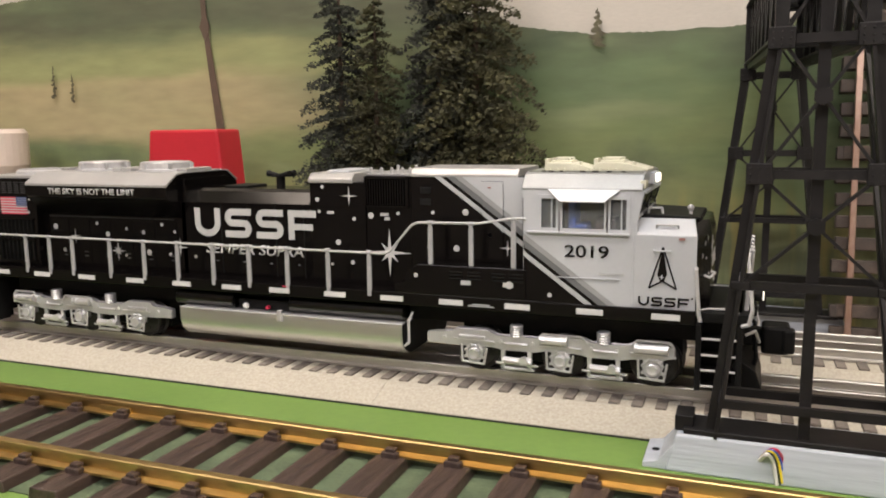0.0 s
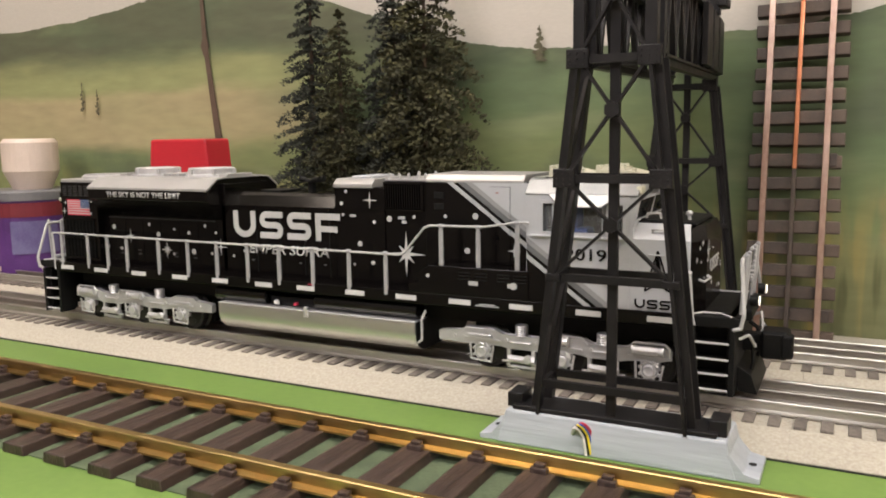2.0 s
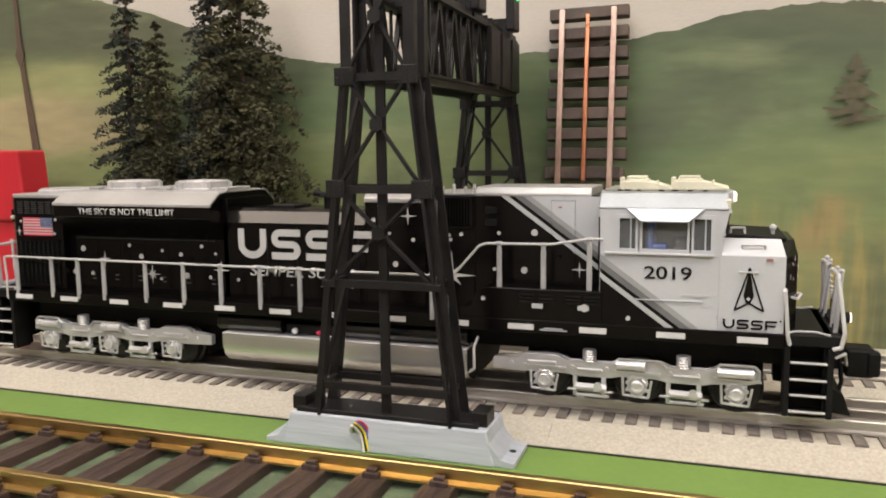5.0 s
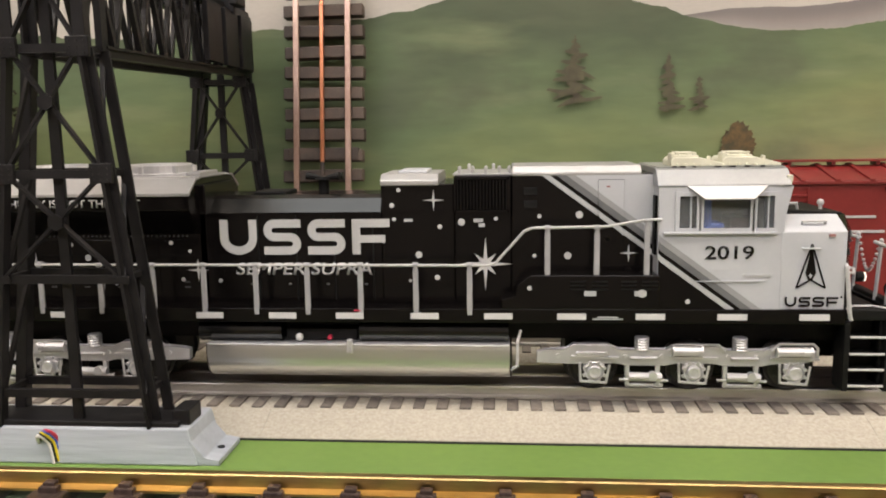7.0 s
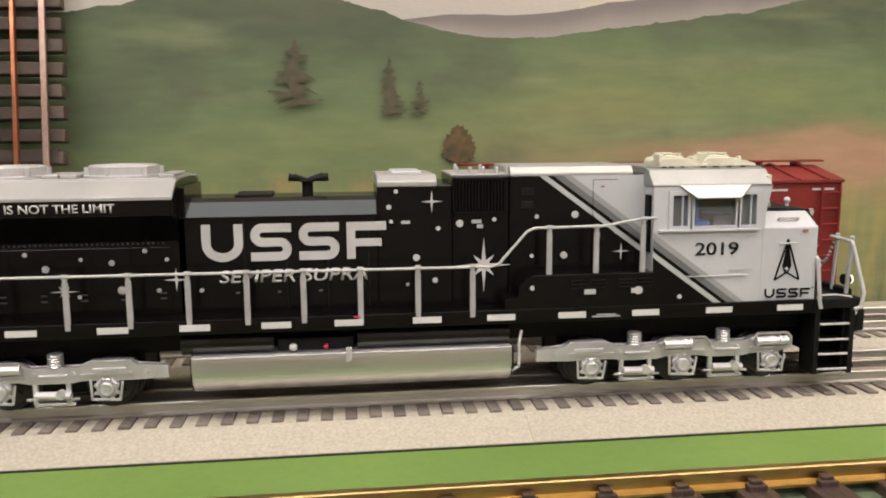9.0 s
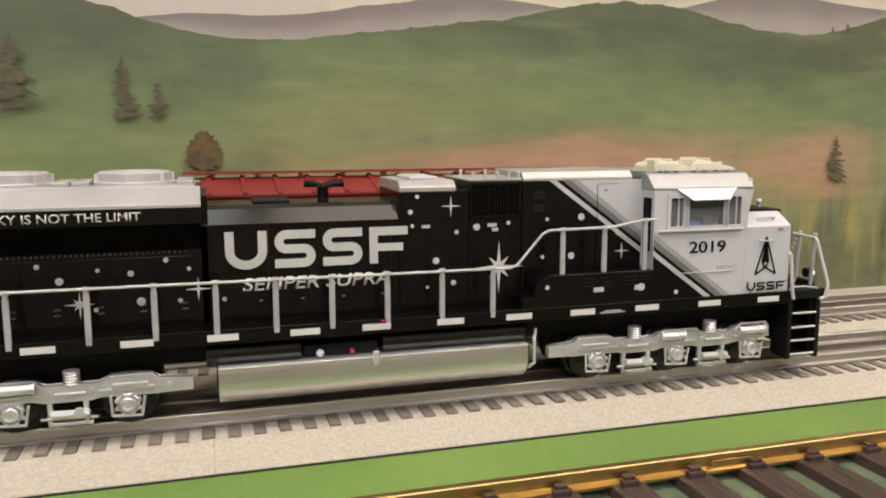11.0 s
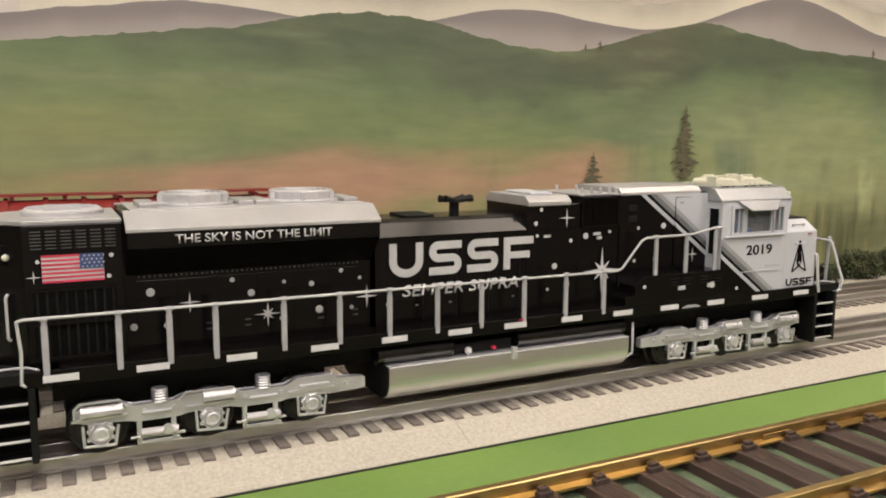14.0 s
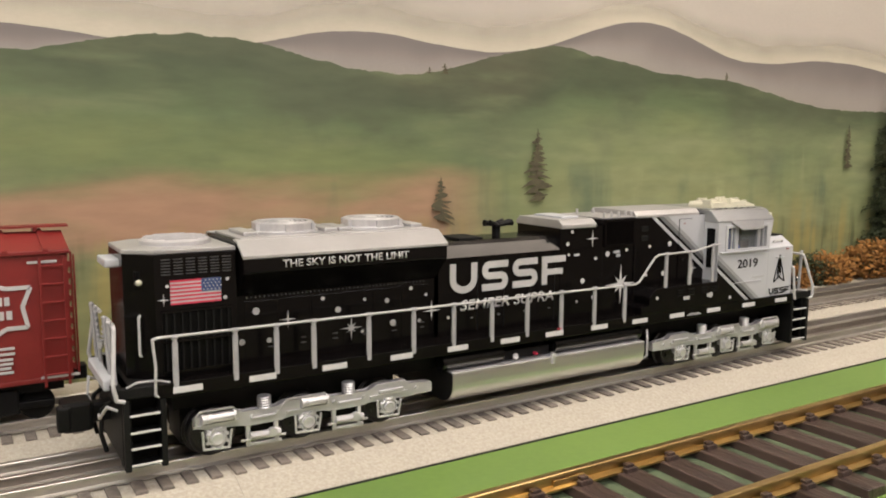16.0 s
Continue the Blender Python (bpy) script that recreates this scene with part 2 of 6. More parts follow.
def mural_paint():
    """Brushed greens of the mural hills, with tan and clay fields and upright strokes low down."""
    m = bpy.data.materials.new("mural_hill_paint")
    m.use_nodes = True
    nt = m.node_tree
    b = nt.nodes["Principled BSDF"]
    tc = nt.nodes.new("ShaderNodeTexCoord")

    def noise_at(stretch, scale, detail=5.0):
        mp = nt.nodes.new("ShaderNodeMapping")
        mp.inputs["Scale"].default_value = stretch
        nt.links.new(tc.outputs["Object"], mp.inputs[0])
        n = nt.nodes.new("ShaderNodeTexNoise")
        n.inputs["Scale"].default_value, n.inputs["Detail"].default_value = scale, detail
        nt.links.new(mp.outputs[0], n.inputs["Vector"])
        return n.outputs[0]

    def maths(op, a, c):
        n = nt.nodes.new("ShaderNodeMath")
        n.operation = op
        for k, v in enumerate((a, c)):
            if isinstance(v, (int, float)):
                n.inputs[k].default_value = v
            else:
                nt.links.new(v, n.inputs[k])
        return n.outputs[0]

    def smooth(v, lo, hi):
        n = nt.nodes.new("ShaderNodeMapRange")
        n.interpolation_type = "SMOOTHSTEP"
        n.inputs["From Min"].default_value, n.inputs["From Max"].default_value = lo, hi
        nt.links.new(v, n.inputs[0])
        return n.outputs[0]

    def blend(f, a, c):
        n = nt.nodes.new("ShaderNodeMix")
        n.data_type = "RGBA"
        nt.links.new(f, n.inputs[0])
        for k, v in ((6, a), (7, c)):
            if isinstance(v, tuple):
                n.inputs[k].default_value = (*v, 1)
            else:
                nt.links.new(v, n.inputs[k])
        return n.outputs[2]

    xyz = nt.nodes.new("ShaderNodeSeparateXYZ")
    nt.links.new(tc.outputs["Object"], xyz.inputs[0])
    x, z = xyz.outputs[0], xyz.outputs[2]
    wide = noise_at((0.5, 1, 1.3), 9.0)
    soft = noise_at((0.35, 1, 1.8), 16.0)
    strokes = noise_at((0.5, 1, 2.0), 60.0)
    upright = noise_at((1.0, 1, 0.12), 70.0, 3.0)
    zw = maths("ADD", z, maths("MULTIPLY", maths("SUBTRACT", wide, 0.5), 0.24))
    ramp = nt.nodes.new("ShaderNodeValToRGB")
    cr = ramp.color_ramp
    for k in range(4):
        cr.elements.new(0.2 * (k + 1))
    for e, (p, c) in zip(cr.elements, ((0.0, (0.125, 0.135, 0.065)), (0.25, (0.215, 0.22, 0.095)), (0.46, (0.165, 0.205, 0.085)), (0.60, (0.115, 0.160, 0.075)), (0.76, (0.072, 0.095, 0.052)), (0.95, (0.090, 0.098, 0.058)))):
        e.position, e.color = p, (*c, 1)
    nt.links.new(maths("MULTIPLY", maths("ADD", zw, 0.012), 3.9), ramp.inputs[0])
    col = ramp.outputs[0]
    col = blend(maths("MULTIPLY", smooth(soft, 0.5, 0.7), 0.7), col, (0.195, 0.225, 0.115))
    col = blend(maths("MULTIPLY", smooth(noise_at((0.7, 1, 0.9), 13.0), 0.52, 0.68), 0.75), col, (0.085, 0.105, 0.06))
    zs = maths("ADD", z, maths("MULTIPLY", maths("SUBTRACT", soft, 0.5), 0.05))
    tan = maths("MULTIPLY", maths("MULTIPLY", smooth(zs, 0.105, 0.130), smooth(zs, 0.180, 0.166)), smooth(maths("ADD", x, maths("MULTIPLY", zs, 1.5)), -0.18, -0.32))
    west = smooth(maths("ADD", x, maths("MULTIPLY", zs, 1.5)), -0.05, -0.25)
    light = maths("MULTIPLY", maths("MULTIPLY", smooth(zs, 0.155, 0.175), smooth(zs, 0.215, 0.190)), west)
    col = blend(maths("MULTIPLY", light, 0.75), col, (0.29, 0.30, 0.135))
    col = blend(maths("MULTIPLY", tan, maths("ADD", maths("MULTIPLY", wide, 0.9), 0.35)), col, (0.385, 0.315, 0.18))
    clay = maths("MULTIPLY", maths("MULTIPLY", smooth(zs, 0.058, 0.075), smooth(zs, 0.126, 0.102)), maths("MULTIPLY", smooth(x, 0.20, 0.40), smooth(x, 0.80, 0.70)))
    col = blend(maths("MULTIPLY", clay, smooth(wide, 0.3, 0.5)), col, (0.36, 0.22, 0.14))
    # clay patches broken up by upright grass strokes
    patch = maths("MULTIPLY", maths("MULTIPLY", smooth(zs, 0.045, 0.060), smooth(zs, 0.088, 0.075)), maths("MULTIPLY", smooth(x, -0.06, 0.0), smooth(x, 0.34, 0.26)))
    col = blend(maths("MULTIPLY", patch, maths("MULTIPLY", smooth(noise_at((1.0, 1, 0.4), 26.0), 0.50, 0.68), 0.65)), col, (0.33, 0.22, 0.10))
    # misty greens, and upright reflections of the far shore
    east = smooth(x, 0.66, 0.90)
    pale = maths("MULTIPLY", maths("MULTIPLY", east, smooth(zs, 0.03, 0.08)), smooth(zs, 0.19, 0.14))
    col = blend(maths("MULTIPLY", pale, maths("ADD", maths("MULTIPLY", soft, 0.9), 0.0)), col, (0.27, 0.305, 0.165))
    tall = noise_at((1.0, 1, 0.16), 24.0, 4.0)
    broken = smooth(noise_at((0.8, 1, 0.6), 15.0), 0.42, 0.60)
    col = blend(maths("MULTIPLY", maths("MULTIPLY", smooth(x, 0.50, 0.70), maths("MULTIPLY", smooth(zs, 0.045, 0.06), smooth(zs, 0.145, 0.11))), maths("MULTIPLY", smooth(tall, 0.50, 0.36), maths("MULTIPLY", broken, 0.75))), col, (0.095, 0.135, 0.085))
    col = blend(maths("MULTIPLY", maths("MULTIPLY", east, maths("MULTIPLY", smooth(zs, 0.04, 0.06), smooth(zs, 0.150, 0.11))), maths("MULTIPLY", smooth(tall, 0.54, 0.70), maths("MULTIPLY", broken, 0.7))), col, (0.40, 0.42, 0.22))
    deep = maths("MULTIPLY", maths("MULTIPLY", smooth(x, 0.80, 0.92), smooth(x, 1.10, 1.0)), maths("MULTIPLY", smooth(zs, 0.125, 0.145), smooth(zs, 0.185, 0.165)))
    col = blend(maths("MULTIPLY", deep, maths("MULTIPLY", smooth(wide, 0.42, 0.58), 0.8)), col, (0.082, 0.115, 0.082))
    low = maths("MULTIPLY", smooth(zs, 0.098, 0.04), smooth(upright, 0.5, 0.68))
    col = blend(maths("MULTIPLY", low, 0.75), col, (0.30, 0.25, 0.085))
    dark = maths("MULTIPLY", smooth(zs, 0.088, 0.03), smooth(upright, 0.46, 0.30))
    col = blend(maths("MULTIPLY", dark, 0.8), col, (0.065, 0.075, 0.03))
    hv = nt.nodes.new("ShaderNodeHueSaturation")
    nt.links.new(maths("ADD", maths("MULTIPLY", strokes, 0.5), 0.75), hv.inputs["Value"])
    nt.links.new(col, hv.inputs["Color"])
    nt.links.new(hv.outputs[0], b.inputs["Base Color"])
    b.inputs["Roughness"].default_value = 0.65
    bp = nt.nodes.new("ShaderNodeBump")
    bp.inputs["Strength"].default_value, bp.inputs["Distance"].default_value = 0.4, 0.0004
    nt.links.new(strokes, bp.inputs["Height"])
    nt.links.new(bp.outputs[0], b.inputs["Normal"])
    return m


HILL = mural_paint()
PAINTED_TREE = material("mural_tree_paint", (0.060, 0.050, 0.030), (0.10, 0.095, 0.05), 160, 0.7)
PAINTED_BUSH = material("mural_bush_paint", (0.135, 0.085, 0.03), (0.055, 0.045, 0.02), 170, 0.7)
PAINTED_POLE = material("mural_pole_paint", (0.10, 0.065, 0.045), None, 120, 0.7)


# ---- mesh helpers ----
def part(name, bm, mat, parent=None, label=""):
    me = bpy.data.meshes.new(name)
    bmesh.ops.recalc_face_normals(bm, faces=bm.faces[:])
    bm.to_mesh(me)
    bm.free()
    me.materials.append(mat)
    ob = new(name, me)
    if parent is not None:
        ob.parent = parent
    if label:
        ob["label"] = label
    return ob


def thing(name, label, category, at=(0, 0, 0), group="", kind=""):
    e = new(name)
    e.empty_display_size = 0.01
    e.location = at
    return tagged(e, label, category, group, kind)


def box(bm, x0, x1, y0, y1, z0, z1, bevel=0.0):
    v = [bm.verts.new(p) for p in ((x0, y0, z0), (x1, y0, z0), (x1, y1, z0), (x0, y1, z0), (x0, y0, z1), (x1, y0, z1), (x1, y1, z1), (x0, y1, z1))]
    f = [bm.faces.new([v[i] for i in q]) for q in ((0, 3, 2, 1), (4, 5, 6, 7), (0, 1, 5, 4), (1, 2, 6, 5), (2, 3, 7, 6), (3, 0, 4, 7))]
    if bevel:
        es = list({e for q in f for e in q.edges})
        bmesh.ops.bevel(bm, geom=es, offset=bevel, segments=2, affect="EDGES", profile=0.5)
    return bm


def boxed(x0, x1, y0, y1, z0, z1, bevel=0.0):
    return box(bmesh.new(), x0, x1, y0, y1, z0, z1, bevel)


def prism(bm, pts, a, b, axis="y", bevel=0.0):
    """Extrude a closed outline: pts are (x, z) for axis y, (y, z) for axis x, (x, y) for axis z."""
    def put(p, q):
        return {"y": (p[0], q, p[1]), "x": (q, p[0], p[1]), "z": (p[0], p[1], q)}[axis]
    lo = [bm.verts.new(put(p, a)) for p in pts]
    hi = [bm.verts.new(put(p, b)) for p in pts]
    n = len(pts)
    f = [bm.faces.new(lo), bm.faces.new(hi[::-1])]
    for i in range(n):
        f.append(bm.faces.new((lo[i], hi[i], hi[(i + 1) % n], lo[(i + 1) % n])))
    if bevel:
        es = list({e for q in f for e in q.edges})
        bmesh.ops.bevel(bm, geom=es, offset=bevel, segments=2, affect="EDGES", profile=0.5)
    return bm


def prismed(pts, a, b, axis="y", bevel=0.0):
    return prism(bmesh.new(), pts, a, b, axis, bevel)


def rod(bm, p0, p1, r, seg=8, r2=None, cap=True):
    p0, p1 = Vector(p0), Vector(p1)
    d = (p1 - p0)
    m = Matrix.Translation((p0 + p1) / 2) @ d.to_track_quat("Z", "Y").to_matrix().to_4x4()
    bmesh.ops.create_cone(bm, cap_ends=cap, segments=seg, radius1=r, radius2=r if r2 is None else r2, depth=d.length, matrix=m)
    return bm


def tube(bm, pts, r, seg=8):
    for a, b in zip(pts, pts[1:]):
        rod(bm, a, b, r, seg)
    for p in pts[1:-1]:
        bmesh.ops.create_icosphere(bm, subdivisions=1, radius=r * 1.02, matrix=Matrix.Translation(p))
    return bm


def ball(bm, p, r, sub=2, s=(1, 1, 1)):
    bmesh.ops.create_icosphere(bm, subdivisions=sub, radius=r, matrix=Matrix.Translation(p) @ Matrix.Diagonal((*s, 1)))
    return bm


def lathe(bm, prof, at, axis="z", seg=24):
    """Turn a profile of (radius, height) round an axis."""
    rows = []
    for r, h in prof:
        row = []
        for i in range(seg):
            a = 2 * math.pi * i / seg
            c, s = r * math.cos(a), r * math.sin(a)
            p = {"z": (c, s, h), "y": (c, h, s), "x": (h, c, s)}[axis]
            row.append(bm.verts.new((p[0] + at[0], p[1] + at[1], p[2] + at[2])))
        rows.append(row)
    for a, b in zip(rows, rows[1:]):
        for i in range(seg):
            bm.faces.new((a[i], a[(i + 1) % seg], b[(i + 1) % seg], b[i]))
    bm.faces.new(rows[0][::-1])
    bm.faces.new(rows[-1])
    return bm


def lettering(name, words, x0, x1, z0, z1, y, mat, parent, bold=0.0, depth=0.0002, shear=0.0):
    """Words facing -y, filling the box x0..x1, z0..z1 on the plane y."""
    cu = bpy.data.curves.new(name, "FONT")
    cu.body, cu.offset, cu.resolution_u, cu.shear = words, bold, 6, shear
    tmp = new("letters_source", cu)
    bpy.context.view_layer.update()
    src = tmp.evaluated_get(bpy.context.evaluated_depsgraph_get()).to_mesh()
    bm = bmesh.new()
    bm.from_mesh(src)
    bpy.data.objects.remove(tmp)
    bpy.data.curves.remove(cu)
    xs = [v.co.x for v in bm.verts]
    ys = [v.co.y for v in bm.verts]
    ax, ay = min(xs), min(ys)
    sx, sy = (x1 - x0) / (max(xs) - ax), (z1 - z0) / (max(ys) - ay)
    for v in bm.verts:
        v.co = Vector((x0 + (v.co.x - ax) * sx, y, z0 + (v.co.y - ay) * sy))
    ext = bmesh.ops.extrude_face_region(bm, geom=bm.faces[:])
    for g in ext["geom"]:
        if isinstance(g, bmesh.types.BMVert):
            g.co.y -= depth
    return part(name, bm, mat, parent)


def star(bm, x, z, y, r, n=4, inner=0.16, depth=0.0002, turn=0.0):
    pts = []
    for i in range(2 * n):
        a = math.pi * i / n + turn + math.pi / 2
        q = r if i % 2 == 0 else r * inner
        if n == 8 and i % 4 == 2:
            q = r * 0.55
        pts.append((x + q * math.cos(a), z + q * math.sin(a)))
    return prism(bm, pts, y, y - depth, "y")


def dot(bm, x, z, y, r, depth=0.0002):
    return prism(bm, [(x + r * math.cos(a * math.pi / 5), z + r * math.sin(a * math.pi / 5)) for a in range(10)], y, y - depth, "y")


def ribbon(bm, path, w, y, depth=0.0002):
    """A flat band of constant width along a path of (x, z) points, facing -y."""
    n = len(path)
    sides = []
    for i, p in enumerate(path):
        a, b = Vector(path[max(i - 1, 0)]), Vector(path[min(i + 1, n - 1)])
        d = (b - a).normalized()
        q = Vector((-d.y, d.x)) * w / 2
        if 0 < i < n - 1:
            d0 = (Vector(p) - a).normalized()
            q = q / max(0.5, d.dot(d0))
        sides.append((Vector(p) + q, Vector(p) - q))
    rows = [[bm.verts.new((v[0], yy, v[1])) for v in (l, r) for yy in (y, y - depth)] for l, r in sides]
    for a, b in zip(rows, rows[1:]):
        for i, j in ((0, 1), (1, 3), (3, 2), (2, 0)):
            bm.faces.new((a[i], a[j], b[j], b[i]))
    bm.faces.new((rows[0][0], rows[0][1], rows[0][3], rows[0][2]))
    bm.faces.new((rows[-1][0], rows[-1][2], rows[-1][3], rows[-1][1]))
    return bm


def arc(cx, cz, rx, rz, a0, a1, n=10):
    return [(cx + rx * math.cos(radians(a0 + (a1 - a0) * i / n)), cz + rz * math.sin(radians(a0 + (a1 - a0) * i / n))) for i in range(n + 1)]


def wide_letters(name, x0, x1, z0, z1, y, stroke, mat, parent):
    """The four wide rounded letters U S S F between x0..x1 and z0..z1."""
    pitch = (x1 - x0) / 3.92
    w, h, t = pitch * 0.86, z1 - z0, stroke
    for k, ch in enumerate("USSF"):
        ox = x0 + k * pitch * 1.02
        a, b, lo, hi = ox + t / 2, ox + w - t / 2, z0 + t / 2, z1 - t / 2
        mid = (lo + hi) / 2
        bm = bmesh.new()
        if ch == "U":
            r = (b - a) / 2
            ribbon(bm, [(a, z1)] + arc(a + r, lo + r * 0.85, r, r * 0.85, 180, 360, 18) + [(b, z1)], t, y)
        elif ch == "S":
            r = (hi - lo) / 4
            ribbon(bm, [(ox + w, hi)] + arc(a + r, hi - r, r, r, 90, 270, 12) + arc(b - r, lo + r, r, r, 90, -90, 12) + [(ox, lo)], t, y)
        else:
            ribbon(bm, [(a, z0), (a, z1)], t, y)
            ribbon(bm, [(a + t * 0.4, hi), (ox + w, hi)], t, y - 0.00002)
            ribbon(bm, [(a + t * 0.4, mid - t * 0.25), (ox + w * 0.88, mid - t * 0.25)], t * 0.9, y - 0.00002)
        part(name, bm, mat, parent)


def curved_patch(bm, r, a0, a1, z0, z1, n=8):
    """A thin patch on a round pot between two angles in degrees."""
    rows = []
    for i in range(n + 1):
        a = radians(a0 + (a1 - a0) * i / n)
        rows.append([bm.verts.new((q * math.cos(a), q * math.sin(a), z)) for q, z in ((r, z0), (r + 0.0004, z0), (r + 0.0004, z1), (r, z1))])
    for p, q in zip(rows, rows[1:]):
        for i in range(4):
            bm.faces.new((p[i], p[(i + 1) % 4], q[(i + 1) % 4], q[i]))
    return bm


# ---- the room and the table ----
GROUND = -0.0145
BED = -0.0068      # top of the roadbed
X0, X1 = -1.7, 2.5
WALL = 0.1845
SECOND = 0.0945   # middle of the second track


def room():
    floor = part("floor", boxed(-3.2, 3.8, -2.6, 0.9, -1.06, -1.0), ROOM_FLOOR)
    tagged(floor, "brown floor of the layout room", "floor", kind="structure")
    for name, b in (("wall_north", (-3.2, 3.8, 0.9, 1.0, -1.0, 1.4)), ("wall_south", (-3.2, 3.8, -2.7, -2.6, -1.0, 1.4)),
                    ("wall_west", (-3.3, -3.2, -2.6, 0.9, -1.0, 1.4)), ("wall_east", (3.8, 3.9, -2.6, 0.9, -1.0, 1.4))):
        tagged(part(name, boxed(*b), ROOM), "plain beige painted room wall", "wall", kind="structure")
    tagged(part("ceiling", boxed(-3.2, 3.8, -2.6, 0.9, 1.4, 1.46), CEIL), "plain white ceiling", "ceiling", kind="structure")
    fixture = None
    for lx, ly, _, _ in LAMPS:
        if fixture is None:
            fixture = thing("ceiling_light", "white ceiling light panel with a warm diffuser", "lamp", (lx, ly, LAMP_Z), "ceiling lights")
            part("frame", box(boxed(-0.375, 0.375, -0.24, 0.24, 0.02, 0.05, 0.004), -0.01, 0.01, -0.01, 0.01, 0.05, 0.15), CEIL, fixture)
            part("diffuser", boxed(-0.35, 0.35, -0.21, 0.21, 0.004, 0.018), LAMP_GLOW, fixture, "glowing warm diffuser")
        else:
            copy_thing(fixture, pose(lx, ly, LAMP_Z))
    top = part("ground", boxed(X0, X1, -0.235, WALL, GROUND - 0.03, GROUND, 0.002), GREEN)
    tagged(top, "green painted table top under the tracks", "table top", kind="structure")
    base = part("table_base", boxed(X0 + 0.05, X1 - 0.05, -0.215, WALL, -1.0, GROUND - 0.03), ROOM)
    tagged(base, "plain closed base under the green table top", "table base", kind="structure")
    # moulded grey roadbed under each track, in lengths with seams
    seams = [X0] + [0.214 + 0.2645 * k for k in range(-6, 8)] + [X1]
    for yc, near, far in ((0.0, 0.0535, 0.0468), (SECOND, 0.0468, 0.0896)):
        bed = thing("roadbed", "moulded grey ballast roadbed with sloping shoulders", "roadbed", (0, yc, 0), kind="structure")
        for a, b in zip(seams, seams[1:]):
            prof = [(-near, GROUND), (far, GROUND), (far, GROUND + 0.0012), (0.0345, BED), (-0.0345, BED), (-near, GROUND + 0.0012)]
            part("roadbed_length", prismed(prof, a + 0.00004, b - 0.00004, "x", 0.0001), BOARD, bed)
        part("underlay", boxed(X0, X1, -near - 0.0006, far, GROUND, GROUND + 0.0008), EDGE, bed, "dark underlay edge")


def ridge(x, base, lo, step, w, amp, rough=0.0015, seed=0.0):
    z = base + sum(a * math.exp(-((x - lo - i * step) / w) ** 2) for i, a in enumerate(amp))
    return z + rough * (noise.noise((x * 22, seed, 0)) + 0.6 * noise.noise((x * 70, seed, 3)) + 0.55 * abs(noise.noise((x * 260, seed, 5))) + 0.35 * noise.noise((x * 600, seed, 8)))


def mural_layer(name, top, mat, depth, parent, x0=X0, x1=X1, low=GROUND, n=1800, label=""):
    bm = bmesh.new()
    xs = [x0 + (x1 - x0) * i / n for i in range(n + 1)]
    lows = low if callable(low) else (lambda x: low)
    up = [bm.verts.new((x, depth, max(top(x), lows(x) + 0.0004))) for x in xs]
    dn = [bm.verts.new((x, depth, lows(x))) for x in xs]
    uv = bm.loops.layers.uv.new("height")
    for i in range(n):
        f = bm.faces.new((dn[i], dn[i + 1], up[i + 1], up[i]))
        for lp, q in zip(f.loops, ((i / n, 0), ((i + 1) / n, 0), ((i + 1) / n, 1), (i / n, 1))):
            lp[uv].uv = q
    return part(name, bm, mat, parent, label)


def painted_conifer(parent, x, z, h, w, depth, seed, mat):
    """A dabbed fir: uneven drooping strokes either side of a thin stem."""
    rng = random.Random(seed)
    bm = bmesh.new()
    rows = max(7, int(h / 0.0034))
    prism(bm, [(x - w * 0.03, z), (x + w * 0.03, z), (x + w * 0.012, z + h), (x - w * 0.012, z + h)], depth, depth + 0.0003, "y")
    for i in range(rows):
        f = (i + 0.6) / rows
        for sgn in (-1, 1):
            zz = z + h * (1 - f) * 0.97 + rng.uniform(-0.3, 0.3) * h / rows
            half = w / 2 * (0.12 + f ** 0.8) * rng.uniform(0.35, 1.2)
            t = h / rows * rng.uniform(0.35, 0.8)
            dz = half * rng.uniform(-0.45, 0.12)
            pts = ((x, zz - t), (x + sgn * half * 0.55, zz + dz * 0.4 - t * 0.9), (x + sgn * half, zz + dz - t * 0.3), (x + sgn * half * 0.92, zz + dz + t * 0.25), (x + sgn * half * 0.45, zz + dz * 0.3 + t * 0.5), (x, zz + t))
            bm.faces.new([bm.verts.new((a, depth - 0.00002 * i - (0.00001 if sgn > 0 else 0), b)) for a, b in pts])
    return part("painted_tree", bm, mat, parent)


